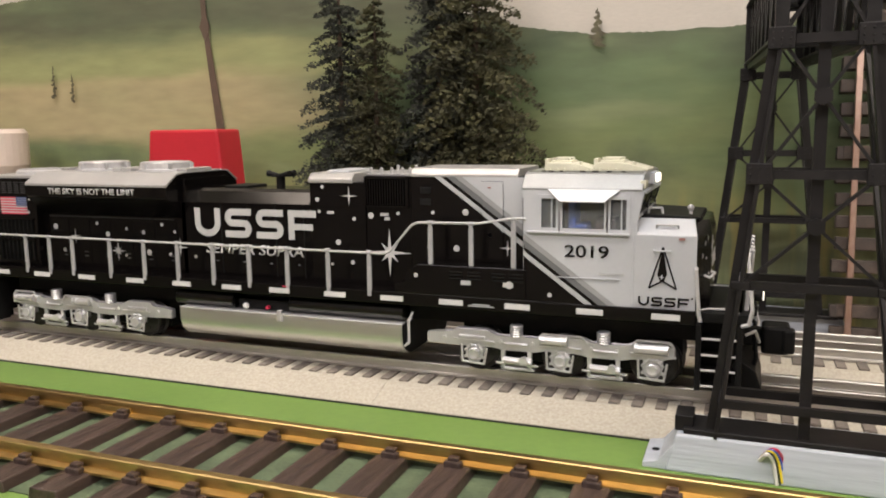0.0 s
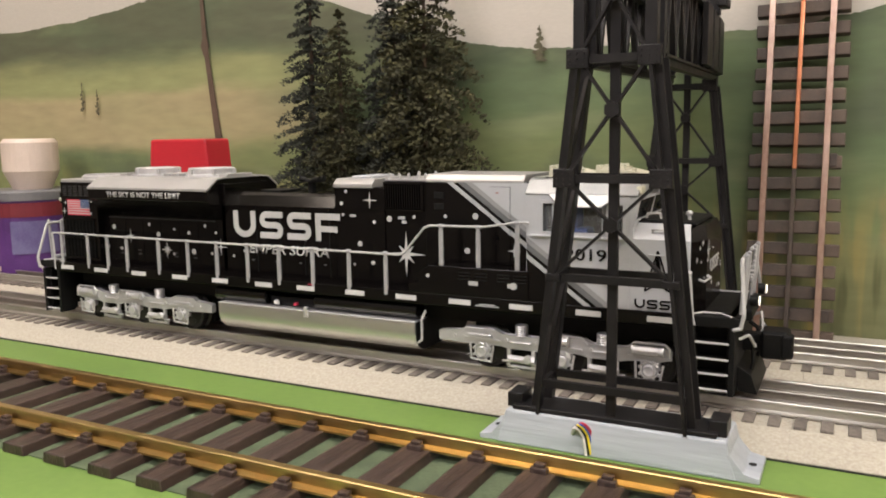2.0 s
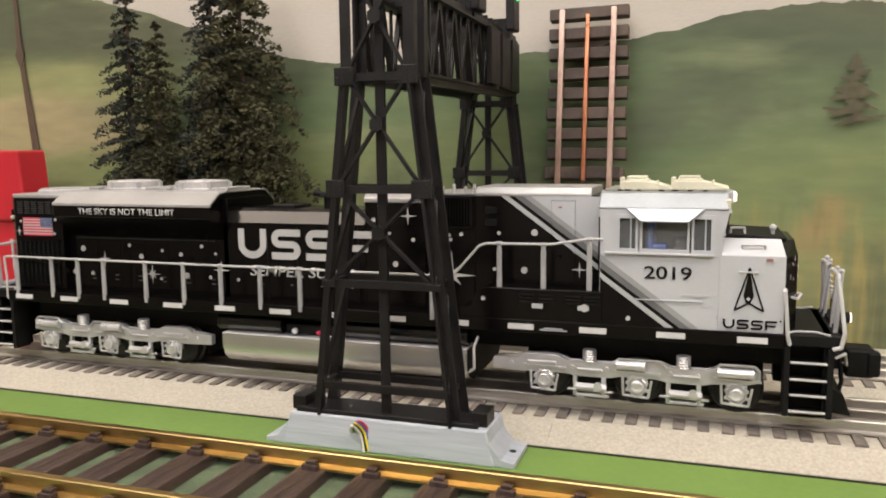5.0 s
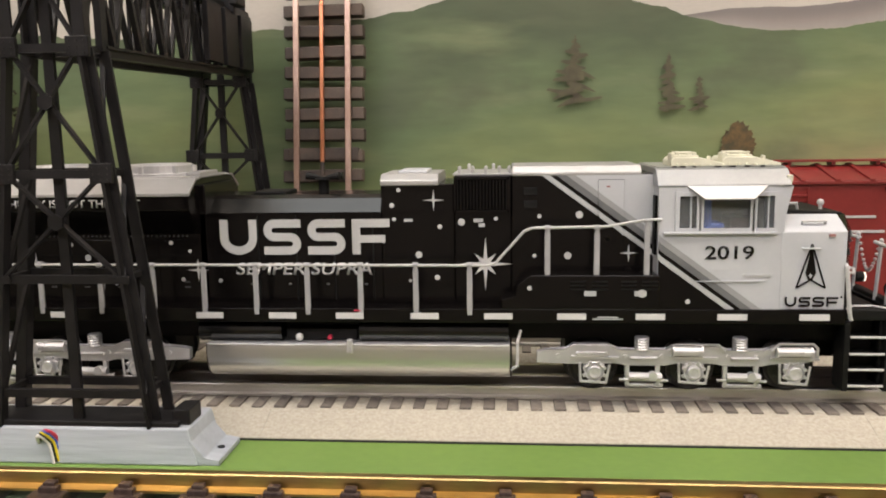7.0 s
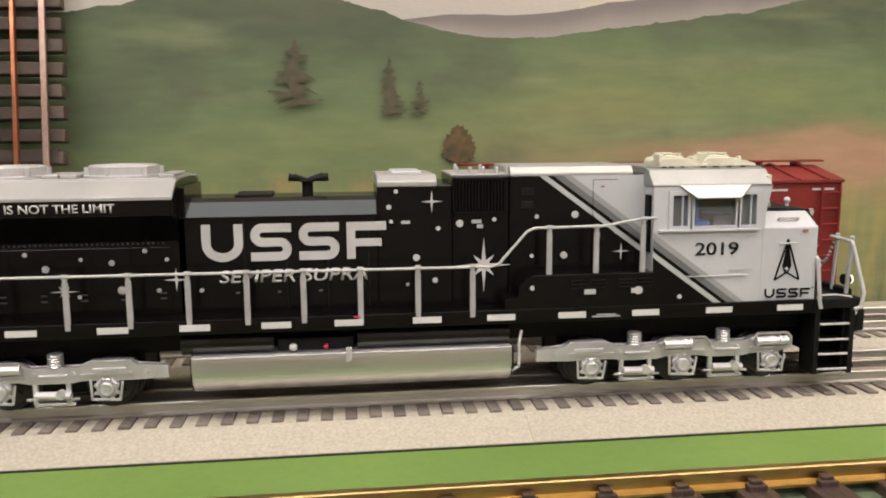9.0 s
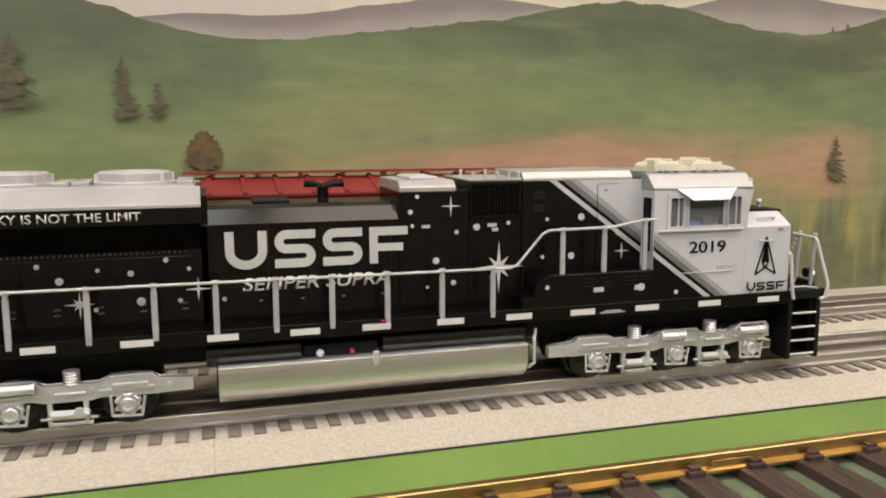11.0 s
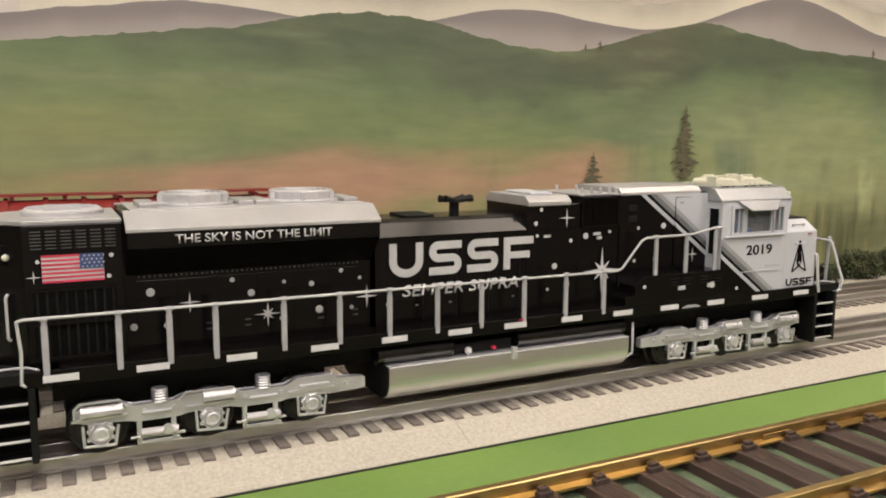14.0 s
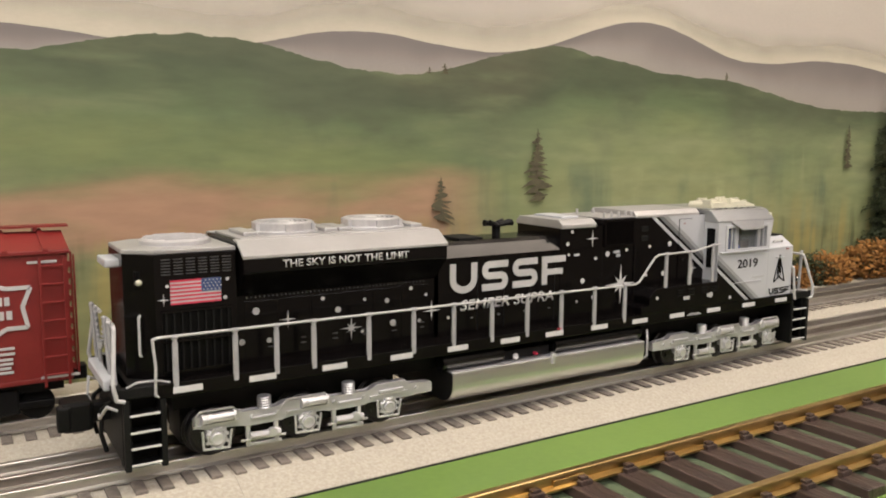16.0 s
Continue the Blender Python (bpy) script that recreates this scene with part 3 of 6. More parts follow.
def mural():
    wall = part("backdrop_wall", boxed(X0, X1, WALL, WALL + 0.02, GROUND - 0.03, 0.62), SKY)
    tagged(wall, "painted mural backdrop of hills, meadows and a pale sky", "backdrop", kind="structure")
    hill = lambda x: ridge(x, 0.2053, -1.0, 0.075, 0.09, HILL_AMP, 0.0024, 1.0)
    mtn = lambda x: ridge(x, 0.2236, 0.3, 0.0667, 0.08, MTN_AMP, 0.0008, 7.0) - 0.06 * max(0, min(1, (0.32 - x) / 0.3))
    mural_layer("mural_haze", lambda x: 0.36, HAZE, WALL - 0.0004, wall, 0.3, X1, lambda x: mtn(x) - 0.002)
    mural_layer("mural_mountain", mtn, MOUNTAIN, WALL - 0.0010, wall, 0.1, X1, lambda x: min(hill(x) - 0.004, mtn(x) - 0.001))
    mural_layer("mural_hill", hill, HILL, WALL - 0.0015, wall)
    d = WALL - 0.0040
    for i, (x, z, h, w) in enumerate(((0.1045, 0.138, 0.044, 0.032), (0.1671, 0.132, 0.038, 0.019), (0.188, 0.132, 0.021, 0.015), (-0.2473, 0.180, 0.025, 0.013),
                                      (0.8177, 0.096, 0.062, 0.036), (0.7185, 0.083, 0.034, 0.025), (-0.730, 0.152, 0.025, 0.009), (-0.752, 0.157, 0.028, 0.008),
                                      (0.7214, 0.2005, 0.008, 0.008), (0.707, 0.2, 0.005, 0.006), (1.06, 0.211, 0.008, 0.008), (1.28, 0.12, 0.05, 0.02))):
        painted_conifer(wall, x, z, h, w, d - 0.00005 * i, i + 3, PAINTED_TREE)
    rim = [(0.2148 + 0.0128 * (1 - 0.35 * math.sin(a)) * q * math.cos(a), 0.1095 + 0.0150 * q * math.sin(a)) for a, q in ((k * math.pi / 36, 0.86 + 0.30 * noise.noise((k * 0.61, 4.0, 0)) + 0.12 * noise.noise((k * 1.7, 9.0, 0))) for k in range(72))]
    bush = prismed(rim, d, d + 0.0006, "y")
    part("painted_bush", bush, PAINTED_BUSH, wall, "rust-brown painted bush")
    bm = bmesh.new()
    for hx, hz in ((0.0204, 0.0116), (0.0188, 0.0030)):
        part("wall_hole", lathe(bmesh.new(), [(0.0022, d - 0.0002), (0.0022, d + 0.0004)], (hx, 0, hz), "y", 10), EDGE, wall)
    for a, b, w in (((-0.583, 0.29), (-0.5795, 0.2105), 0.0026), ((-0.5795, 0.2105), (-0.5685, 0.12), 0.004)):
        prism(bm, [(a[0] - w * 0.6, a[1]), (a[0] + w * 0.6, a[1]), (b[0] + w, b[1]), (b[0] - w, b[1])], d, d + 0.0006, "y")
    prism(bm, [(-0.5847, 0.2105), (-0.5795, 0.224), (-0.5743, 0.2105), (-0.5795, 0.197)], d - 0.0005, d, "y")
    part("painted_pole", bm, PAINTED_POLE, wall)


HILL_AMP = [0.0178, 0.0174, 0.0171, 0.0182, 0.0221, 0.0273, 0.0289, 0.0226, 0.0097, -0.0051, -0.011, -0.0078, -0.0078, -0.0061, 0.0066, 0.009, -0.0155, -0.0137, -0.003, -0.0067, 0.0104, 0.0064, -0.0077, -0.0062, 0.0156, 0.0141, 0.0, 0.0049, 0.0034, -0.0074, -0.0106, -0.0076, -0.0084, -0.0155, -0.0247]
MTN_AMP = [-0.0175, -0.0008, -0.002, -0.0114, -0.0073, 0.0077, 0.0012, -0.0055, 0.0007, 0.0171, 0.0233, 0.0066, -0.0007, 0.0062, 0.0096, 0.0077, 0.0041, 0.0005, -0.0028]


# ---- tracks ----
def rail_profile(y, top, h, head, web, foot):
    return [(y - foot, top - h), (y + foot, top - h), (y + foot, top - h * 0.86), (y + web, top - h * 0.74), (y + web, top - h * 0.34), (y + head, top - h * 0.27),
            (y + head, top - h * 0.06), (y + head * 0.8, top), (y - head * 0.8, top), (y - head, top - h * 0.06), (y - head, top - h * 0.27), (y - web, top - h * 0.34),
            (y - web, top - h * 0.74), (y - foot, top - h * 0.86)]


def three_rail(yc, label, tie_range, shared=None):
    tr = thing("three_rail_track", label, "model track", (0, yc, 0), "three-rail tracks")
    for y, m in ((-0.0172, RAIL), (0.0, RAIL_MID), (0.0172, RAIL)):
        part("rail", prismed(rail_profile(y, 0.0, 0.0060, 0.0014, 0.0006, 0.0022), X0, X1, "x"), m, tr)
    tie = part("tie", boxed(-0.0026, 0.0026, -0.0330, 0.0330, -0.0110, -0.0058, 0.0004), TIE, tr)
    a, b = tie_range
    tie.location = (a, 0, 0)
    n = int((b - a) / 0.0108)
    rng = random.Random(2)
    for i in range(1, n):
        o = new("tie", tie.data)
        o.parent = tr
        o.location = (a + i * 0.0108, rng.uniform(-0.0006, 0.0006), rng.uniform(-0.0003, 0.0003))
    return tr


def garden_track():
    tr = thing("brass_track", "large-scale track with brass rails on brown plastic ties", "model track")
    for y in (-0.1125, -0.1672):
        part("rail", prismed(rail_profile(y, -0.0030, 0.0070, 0.0019, 0.0009, 0.0040), X0, X1, "x"), BRASS, tr, "brass rail")
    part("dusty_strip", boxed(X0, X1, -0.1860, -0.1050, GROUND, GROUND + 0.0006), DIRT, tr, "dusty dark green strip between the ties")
    rng = random.Random(8)
    tie = chair = None
    x = -0.3312 - 0.0278 * 30
    while x < 1.5:
        if tie is None:
            prof = [(-0.0076, GROUND), (0.0076, GROUND), (0.0066, -0.0096), (-0.0066, -0.0096)]
            tie = part("tie", prismed(prof, -0.1035, -0.1880, "y", 0.0006), BROWN, tr)
            bm = bmesh.new()
            for s in (-1, 1):
                box(bm, -0.0036, 0.0036, s * 0.0048 - 0.0016, s * 0.0048 + 0.0016, -0.0100, -0.0074, 0.0004)
                box(bm, -0.0022, 0.0022, s * 0.0036 - 0.0016, s * 0.0036 + 0.0016, -0.0076, -0.0060, 0.0003)
            chair = part("rail_chair", bm, BROWN, tie)
            chair.location.y = -0.1125
            t2, c2 = tie, chair
            second = new("rail_chair", chair.data)
            second.parent, second.location = tie, (0, -0.1672, 0)
        else:
            t2 = new("tie", tie.data)
            t2.parent = tr
            for y in (-0.1125, -0.1672):
                c = new("rail_chair", chair.data)
                c.parent, c.location = t2, (0, y, 0)
        t2.location = (x + rng.uniform(-0.0006, 0.0006), 0, 0)
        x += 0.0278
    for jx in (-0.42, 0.4094, 0.6065):
        bm = bmesh.new()
        for s in (-1, 1):
            box(bm, jx - 0.009, jx + 0.009, -0.1125 + s * 0.0016 - 0.0007, -0.1125 + s * 0.0016 + 0.0007, -0.0084, -0.0056, 0.0003)
        part("rail_joiner", bm, BRASS, tr)


# ---- signal bridge ----
def strut(bm, a, b, w=0.0022, d=0.0016):
    a, b = Vector(a), Vector(b)
    m = Matrix.Translation((a + b) / 2) @ (b - a).to_track_quat("Z", "Y").to_matrix().to_4x4()
    bmesh.ops.create_cube(bm, size=1.0, matrix=m @ Matrix.Diagonal((w, d, (b - a).length, 1)))
    return bm


def leg_x(z, side):
    """Half width of the tower at a height."""
    if z < 0.1530:
        return side * (0.0318 - (z - 0.001) * (0.0318 - 0.0146) / 0.1520)
    return side * 0.0146


def tower(parent, cx, y0, y1, top):
    ys = (y0, y1)
    for y in ys:
        inner = 1 if y == y0 else -1
        for s in (-1, 1):
            bm = bmesh.new()
            for za, zb in ((0.0005, 0.1530), (0.1530, top)):
                strut(bm, (leg_x(za, s), y, za), (leg_x(zb, s), y, zb), 0.0046, 0.0014)
                strut(bm, (leg_x(za, s) + s * 0.0018, y + inner * 0.0020, za), (leg_x(zb, s) + s * 0.0018, y + inner * 0.0020, zb), 0.0012, 0.0044)
            part("leg", bm, TOWER, parent).location = (cx, 0, 0)
        for z in (0.0148, 0.0624, 0.1045, 0.1530, top - 0.002):
            bm = strut(bmesh.new(), (leg_x(z, -1), y, z), (leg_x(z, 1), y, z), 0.0022, 0.0034)
            part("cross_bar", bm, TOWER, parent).location = (cx, 0, 0)
        if y == y1:
            continue
        bm = strut(bmesh.new(), (0, y + inner * 0.003, 0.001), (0, y + inner * 0.003, top), 0.0042, 0.002)
        part("centre_post", bm, TOWER, parent).location = (cx, 0, 0)
        for za, zb in ((0.0624, 0.1045), (0.1045, 0.1530), (0.1530, top - 0.002)):
            bm = strut(bmesh.new(), (leg_x(za, -1), y - inner * 0.001, za), (leg_x(zb, 1), y - inner * 0.001, zb), 0.0027, 0.0012)
            part("brace", bm, TOWER, parent).location = (cx, 0, 0)
            bm = strut(bmesh.new(), (leg_x(za, 1), y, za), (leg_x(zb, -1), y, zb), 0.0027, 0.0012)
            part("brace", bm, TOWER, parent).location = (cx, 0, 0)
            zm = za + (zb - za) * leg_x(za, 1) / (leg_x(za, 1) + leg_x(zb, 1))
            g = prismed([(-0.003, zm - 0.0018), (0, zm - 0.0034), (0.003, zm - 0.0018), (0.003, zm + 0.0018), (0, zm + 0.0034), (-0.003, zm + 0.0018)], y - inner * 0.0028, y - inner * 0.0016, "y")
            part("gusset", g, TOWER, parent).location = (cx, 0, 0)
        for z in (0.0624, 0.1045, 0.1530):
            for s in (-1, 1):
                x = leg_x(z, s)
                bm = boxed(x - 0.0046, x + 0.0046, y - inner * 0.0028, y - inner * 0.0008, z - 0.0036, z + 0.0042, 0.0003) if z > 0.1 else boxed(x - 0.0034, x + 0.0034, y - inner * 0.0024, y - inner * 0.0008, z - 0.0016, z + 0.0016, 0.0003)
                if z > 0.1:
                    for rz in (-0.0022, 0.0, 0.0024):
                        for rx in (-0.003, 0.0, 0.003):
                            ball(bm, (x + rx, y - inner * 0.0028, z + rz), 0.00045, 1)
                part("gusset", bm, TOWER, parent).location = (cx, 0, 0)
    for s in (-1, 1):
        for z in (0.0148, 0.0624, 0.1045, 0.1530):
            part("side_bar", strut(bmesh.new(), (leg_x(z, s), y0, z), (leg_x(z, s), y1, z), 0.0022, 0.0022), TOWER, parent).location = (cx, 0, 0)
        for za, zb in ((0.0148, 0.0624), (0.0624, 0.1045), (0.1045, 0.1530)):
            part("side_brace", strut(bmesh.new(), (leg_x(za, s), y0, za), (leg_x(zb, s), y1, zb), 0.002, 0.0014), TOWER, parent).location = (cx, 0, 0)
    part("plinth", boxed(-0.0440, 0.0440, y0 - 0.0008, y1 + 0.0008, 0.0008, 0.0030, 0.0004), TOWER, parent).location = (cx, 0, 0)
    ym = (y0 + y1) / 2
    for s in (-1, 1):
        part("plinth_block", boxed(s * 0.0440 - 0.0036, s * 0.0440 + 0.0036, ym - 0.0062, ym + 0.0062, 0.0008, 0.0074, 0.0004), TOWER, parent).location = (cx, 0, 0)


def signal_bridge():
    br = thing("signal_bridge", "black plastic model signal bridge with riveted lattice towers", "signal bridge")
    tower(br, -0.1193, -0.0790, -0.0620, 0.205)
    tower(br, -0.1320, 0.1450, 0.1620, 0.196)
    # span over the tracks
    def at(s, f, z):
        return (-0.1195 + s * 0.0142 - 0.0125 * f, -0.063 + 0.226 * f, z + 0.006 * f)
    za, zb = 0.1530, 0.1915
    for s in (-1, 1):
        for z in (za, zb):
            bm = strut(bmesh.new(), at(s, 0, z), at(s, 1, z), 0.0044, 0.0044)
            strut(bm, at(s, 0, z + (0.0016 if z == za else -0.0016)), at(s, 1, z + (0.0016 if z == za else -0.0016)), 0.0072, 0.0012)
            part("chord", bm, TOWER, br)
        n = 8
        for i in range(n):
            part("lattice", strut(bmesh.new(), at(s, i / n, zb), at(s, (i + 0.5) / n, za), 0.0024, 0.0024), TOWER, br)
            part("lattice", strut(bmesh.new(), at(s, (i + 0.5) / n, za), at(s, (i + 1) / n, zb), 0.0024, 0.0024), TOWER, br)
            part("hanger", strut(bmesh.new(), at(s, (i + 0.5) / n, za), at(s, (i + 0.5) / n, zb), 0.0014, 0.0014), TOWER, br)
    for i in range(17):
        a, b = at(-1, i / 16, zb + 0.003), at(1, i / 16, zb + 0.003)
        part("walkway_slat", strut(bmesh.new(), a, b, 0.0012, 0.0070), TOWER, br)
    for f0 in (0.55, 0.70, 0.85):
        bm = bmesh.new()
        a, b = Vector(at(1, f0, 0.160)), Vector(at(1, f0 + 0.115, 0.160))
        prism(bm, [(a.x + 0.0030, a.y), (b.x + 0.0030, b.y), (b.x + 0.0062, b.y), (a.x + 0.0062, a.y)], 0.1600, 0.1935, "z", 0.0004)
        part("signal_panel", bm, TOWER, br, "black signal back panel")
    for y in (0.03, 0.11):
        bm = boxed(-0.1080, -0.1025, y - 0.008, y + 0.008, 0.196, 0.226, 0.001)
        box(bm, -0.118, -0.107, y - 0.002, y + 0.002, 0.192, 0.204)
        head = part("signal_head", bm, TOWER, br)
        part("lens", lathe(bmesh.new(), [(0.0035, 0), (0.0035, 0.001), (0.001, 0.002)], (-0.1027, y, 0.218), "x", 16), glow("green_signal", (0.02, 0.7, 0.12), 2.5), head, "lit green lens")


def bridge_base(cx, y0, y1, label):
    b = thing("wooden_footing", label, "footing", (cx, 0, 0), "signal bridge footings")
    bm = bmesh.new()
    z0, z1 = GROUND, 0.0008
    dy = 0.0015
    v = [bm.verts.new(p) for p in ((-0.0515, y0, z0), (0.0515, y0, z0), (0.0515, y1, z0), (-0.0515, y1, z0), (-0.0475, y0 + dy, z1), (0.0475, y0 + dy, z1), (0.0475, y1, z1), (-0.0475, y1, z1))]
    f = [bm.faces.new([v[i] for i in q]) for q in ((0, 3, 2, 1), (4, 5, 6, 7), (0, 1, 5, 4), (1, 2, 6, 5), (2, 3, 7, 6), (3, 0, 4, 7))]
    bmesh.ops.bevel(bm, geom=list({e for q in f for e in q.edges}), offset=0.0008, segments=2, affect="EDGES", profile=0.5)
    part("block", bm, BASE, b)
    for s in (-1, 1):
        prof = [(s * 0.048, z0), (s * 0.0602, z0), (s * 0.0602, z0 + 0.0024), (s * 0.0540, z0 + 0.003), (s * 0.0478, -0.0030)]
        tab = part("mounting_tab", prismed(prof, y0 + 0.0008, y1 - 0.002, "y", 0.0004), BASE, b)
        part("screw_hole", lathe(bmesh.new(), [(0.0016, 0), (0.0016, 0.0003)], (s * 0.0562, (y0 + y1) / 2, z0 + 0.0027), "z", 12), DARK, tab, "dark screw hole")
    return b


WX, WZ = -0.1346, -0.0056     # where the wires leave the footing


def wires():
    w = thing("wire_bundle", "thin coloured wires coming out of the grey footing", "wires")
    cols = (("white", (0.7, 0.66, 0.64)), ("black", (0.015, 0.02, 0.015)), ("yellow", (0.75, 0.58, 0.02)), ("blue", (0.03, 0.08, 0.40)), ("red", (0.4, 0.02, 0.05)))
    for i, (n, c) in enumerate(cols):
        bm = bmesh.new()
        pts = []
        for k in range(13):
            f = k / 12
            pts.append((WX + 0.0003 * i + (0.0066 + 0.0006 * i) * f, -0.0815 - 0.0036 * math.sin(math.pi * min(1, f * 1.3)) - 0.0010 * f + 0.0004 * i, WZ + 0.0052 * math.sin(math.pi * f) + 0.0004 * i - 0.0086 * f ** 3))
        part("wire", tube(bm, pts, 0.0008, 7), material(n + "_wire", c, None, 60, 0.4), w)


# ---- red boxcar on the second track ----
def boxcar():
    yc, xr, ln = SECOND, 0.4250, 0.218
    car = thing("boxcar", "dark red model boxcar with ladders and a white shield", "boxcar", (xr - ln / 2, yc, 0), kind="")
    h = ln / 2
    gap = (-0.029, 0.0145)        # the doorway that stands open
    body = part("body", boxed(-h, h, -0.031, 0.031, 0.022, 0.0245, 0.0004), RED_CAR, car)
    wall_with_holes("body_side", -h, h, 0.0245, 0.088, [(gap[0], gap[1], 0.0255, 0.084)], -0.031, -0.0295, RED_CAR, body)
    part("body_side", boxed(-h, h, 0.0295, 0.031, 0.0245, 0.088, 0.0003), RED_CAR, body)
    for s in (-1, 1):
        part("body_end", boxed(min(s * h, s * (h - 0.0015)), max(s * h, s * (h - 0.0015)), -0.0295, 0.0295, 0.0245, 0.088), RED_CAR, body)
    # added sheet whose dark colour stands in for the shade inside the car
    part("lining", boxed(-h + 0.002, h - 0.002, 0.0285, 0.0294, 0.0247, 0.0875), WOOD_TIE, body, "dark brown sheet standing in for the shaded inside")
    prof = [(-0.0325, 0.0875), (0.0325, 0.0875), (0.0325, 0.0895), (0, 0.0965), (-0.0325, 0.0895)]
    roof = part("roof", prismed(prof, -h - 0.001, h + 0.001, "x", 0.0004), RED_CAR, car)
    for i in range(12):
        x = -h + 0.01 + i * (ln - 0.02) / 11
        part("roof_rib", prismed([(-0.0328, 0.0893), (0, 0.0965), (0.0328, 0.0893), (0.0328, 0.0903), (0, 0.0977), (-0.0328, 0.0903)], x - 0.0012, x + 0.0012, "x"), RED_CAR, roof)
    part("running_board", boxed(-h - 0.004, h + 0.004, -0.005, 0.005, 0.0985, 0.0996), RED_CAR, car)
    for i in range(9):
        x = -h + 0.012 + i * (ln - 0.024) / 8
        part("board_bracket", boxed(x - 0.001, x + 0.001, -0.004, 0.004, 0.0965, 0.0986), RED_CAR, car)
    for s in (-1, 1):
        for k in range(10):
            z = 0.028 + k * 0.0059
            part("end_rib", rod(bmesh.new(), (s * h, -0.027, z), (s * h, 0.027, z), 0.0019, 8), RED_CAR, car)
        bm = bmesh.new()
        x = s * (h - 0.0075)
        for e in (-0.0055, 0.0055):
            box(bm, x + e - 0.0006, x + e + 0.0006, -0.0335, -0.0325, 0.020, 0.086)
        lad = part("ladder", bm, RED_CAR, car)
        for k in range(7):
            part("rung", rod(bmesh.new(), (x - 0.0055, -0.033, 0.026 + k * 0.0093), (x + 0.0055, -0.033, 0.026 + k * 0.0093), 0.0006, 6), RED_CAR, lad)
        bm = bmesh.new()
        for e in (0.012, 0.024):
            box(bm, s * (h + 0.0035) - 0.0005, s * (h + 0.0035) + 0.0005, -e - 0.0006, -e + 0.0006, 0.022, 0.086)
        part("end_ladder", bm, RED_CAR, car)
        tx = s * (h - 0.033)
        truck = part("truck", boxed(tx - 0.004, tx + 0.004, -0.021, 0.021, 0.008, 0.0165, 0.001), DARK, car, "black wheels and truck")
        for ax in (-0.0165, 0.0165):
            bm = rod(bmesh.new(), (tx + ax, -0.0195, 0.0084), (tx + ax, 0.0195, 0.0084), 0.002, 10)
            for yy in (-0.0172, 0.0172):
                lathe(bm, [(0.0078, -0.0022), (0.0084, -0.0016), (0.0084, 0.0022)], (tx + ax, yy, 0.0084), "y", 20)
            part("wheelset", bm, DARK, truck)
        fr = boxed(tx - 0.024, tx + 0.024, -0.0245, -0.0215, 0.0075, 0.0115, 0.001)
        box(fr, tx - 0.008, tx + 0.008, -0.025, -0.021, 0.005, 0.0185, 0.001)
        part("side_frame", fr, DARK, truck)
        part("coupler", boxed(s * (h + 0.004) - 0.006, s * (h + 0.004) + 0.006, -0.004, 0.004, 0.014, 0.022, 0.001), DARK, car)
    for xa, xb in ((0.0135, 0.046),):
        door = part("door", boxed(xa, xb, -0.0325, -0.0308, 0.025, 0.084, 0.0005), RED_CAR, car, "ribbed sliding door")
        for k in range(11):
            z = 0.0285 + k * 0.0052
            part("door_rib", prismed([(-0.0324, z - 0.0014), (-0.0338, z - 0.0004), (-0.0338, z + 0.0004), (-0.0324, z + 0.0014)], xa + 0.001, xb - 0.001, "x"), RED_CAR, door)
    for z in (0.0236, 0.0852):
        part("door_track", boxed(-0.056, 0.056, -0.0342, -0.0308, z - 0.0007, z + 0.0007), RED_CAR, car)
    part("under_frame", boxed(-h + 0.004, h - 0.004, -0.024, 0.024, 0.016, 0.0225), DARK, car)
    # shield herald as an outline with bars in place of its words
    bm = bmesh.new()
    sx, sz = h - 0.034, 0.060
    out = [(-0.0165, 0.0115), (-0.006, 0.0115), (0, 0.0132), (0.006, 0.0115), (0.0165, 0.0115), (0.0125, 0.002), (0.0145, -0.0085), (0.005, -0.0085), (0, -0.0118), (-0.005, -0.0085), (-0.0145, -0.0085), (-0.0125, 0.002)]
    for (ax, az), (bx, bz) in zip(out, out[1:] + out[:1]):
        strut(bm, (sx + ax, -0.0313, sz + az), (sx + bx, -0.0313, sz + bz), 0.0008, 0.0020)
    for z, w in ((0.0052, 0.0078), (-0.0018, 0.0088)):
        for k in range(5):
            bx = sx - w + k * 2 * w / 5
            box(bm, bx, bx + 1.45 * w / 5, -0.0316, -0.0311, sz + z - 0.0021, sz + z + 0.0021)
    part("herald", bm, DECAL, car, "white shield outline with bars")
    for x0, x1, z in ((0.058, 0.075, 0.0835), (0.068, 0.083, 0.0415), (0.068, 0.083, 0.0388), (0.064, 0.071, 0.036), (0.064, 0.07, 0.0325), (0.066, 0.072, 0.029), (0.072, 0.082, 0.036), (0.072, 0.082, 0.0338), (0.073, 0.081, 0.0316), (0.073, 0.082, 0.0294), (0.0905, 0.104, 0.0838), (0.094, 0.112, 0.0245), (-0.08, -0.06, 0.07), (-0.085, -0.055, 0.062)):
        part("stencil_bar", boxed(x0, x1, -0.0316, -0.0309, z - 0.0006, z + 0.0006), DECAL, car, "white stencil bar")


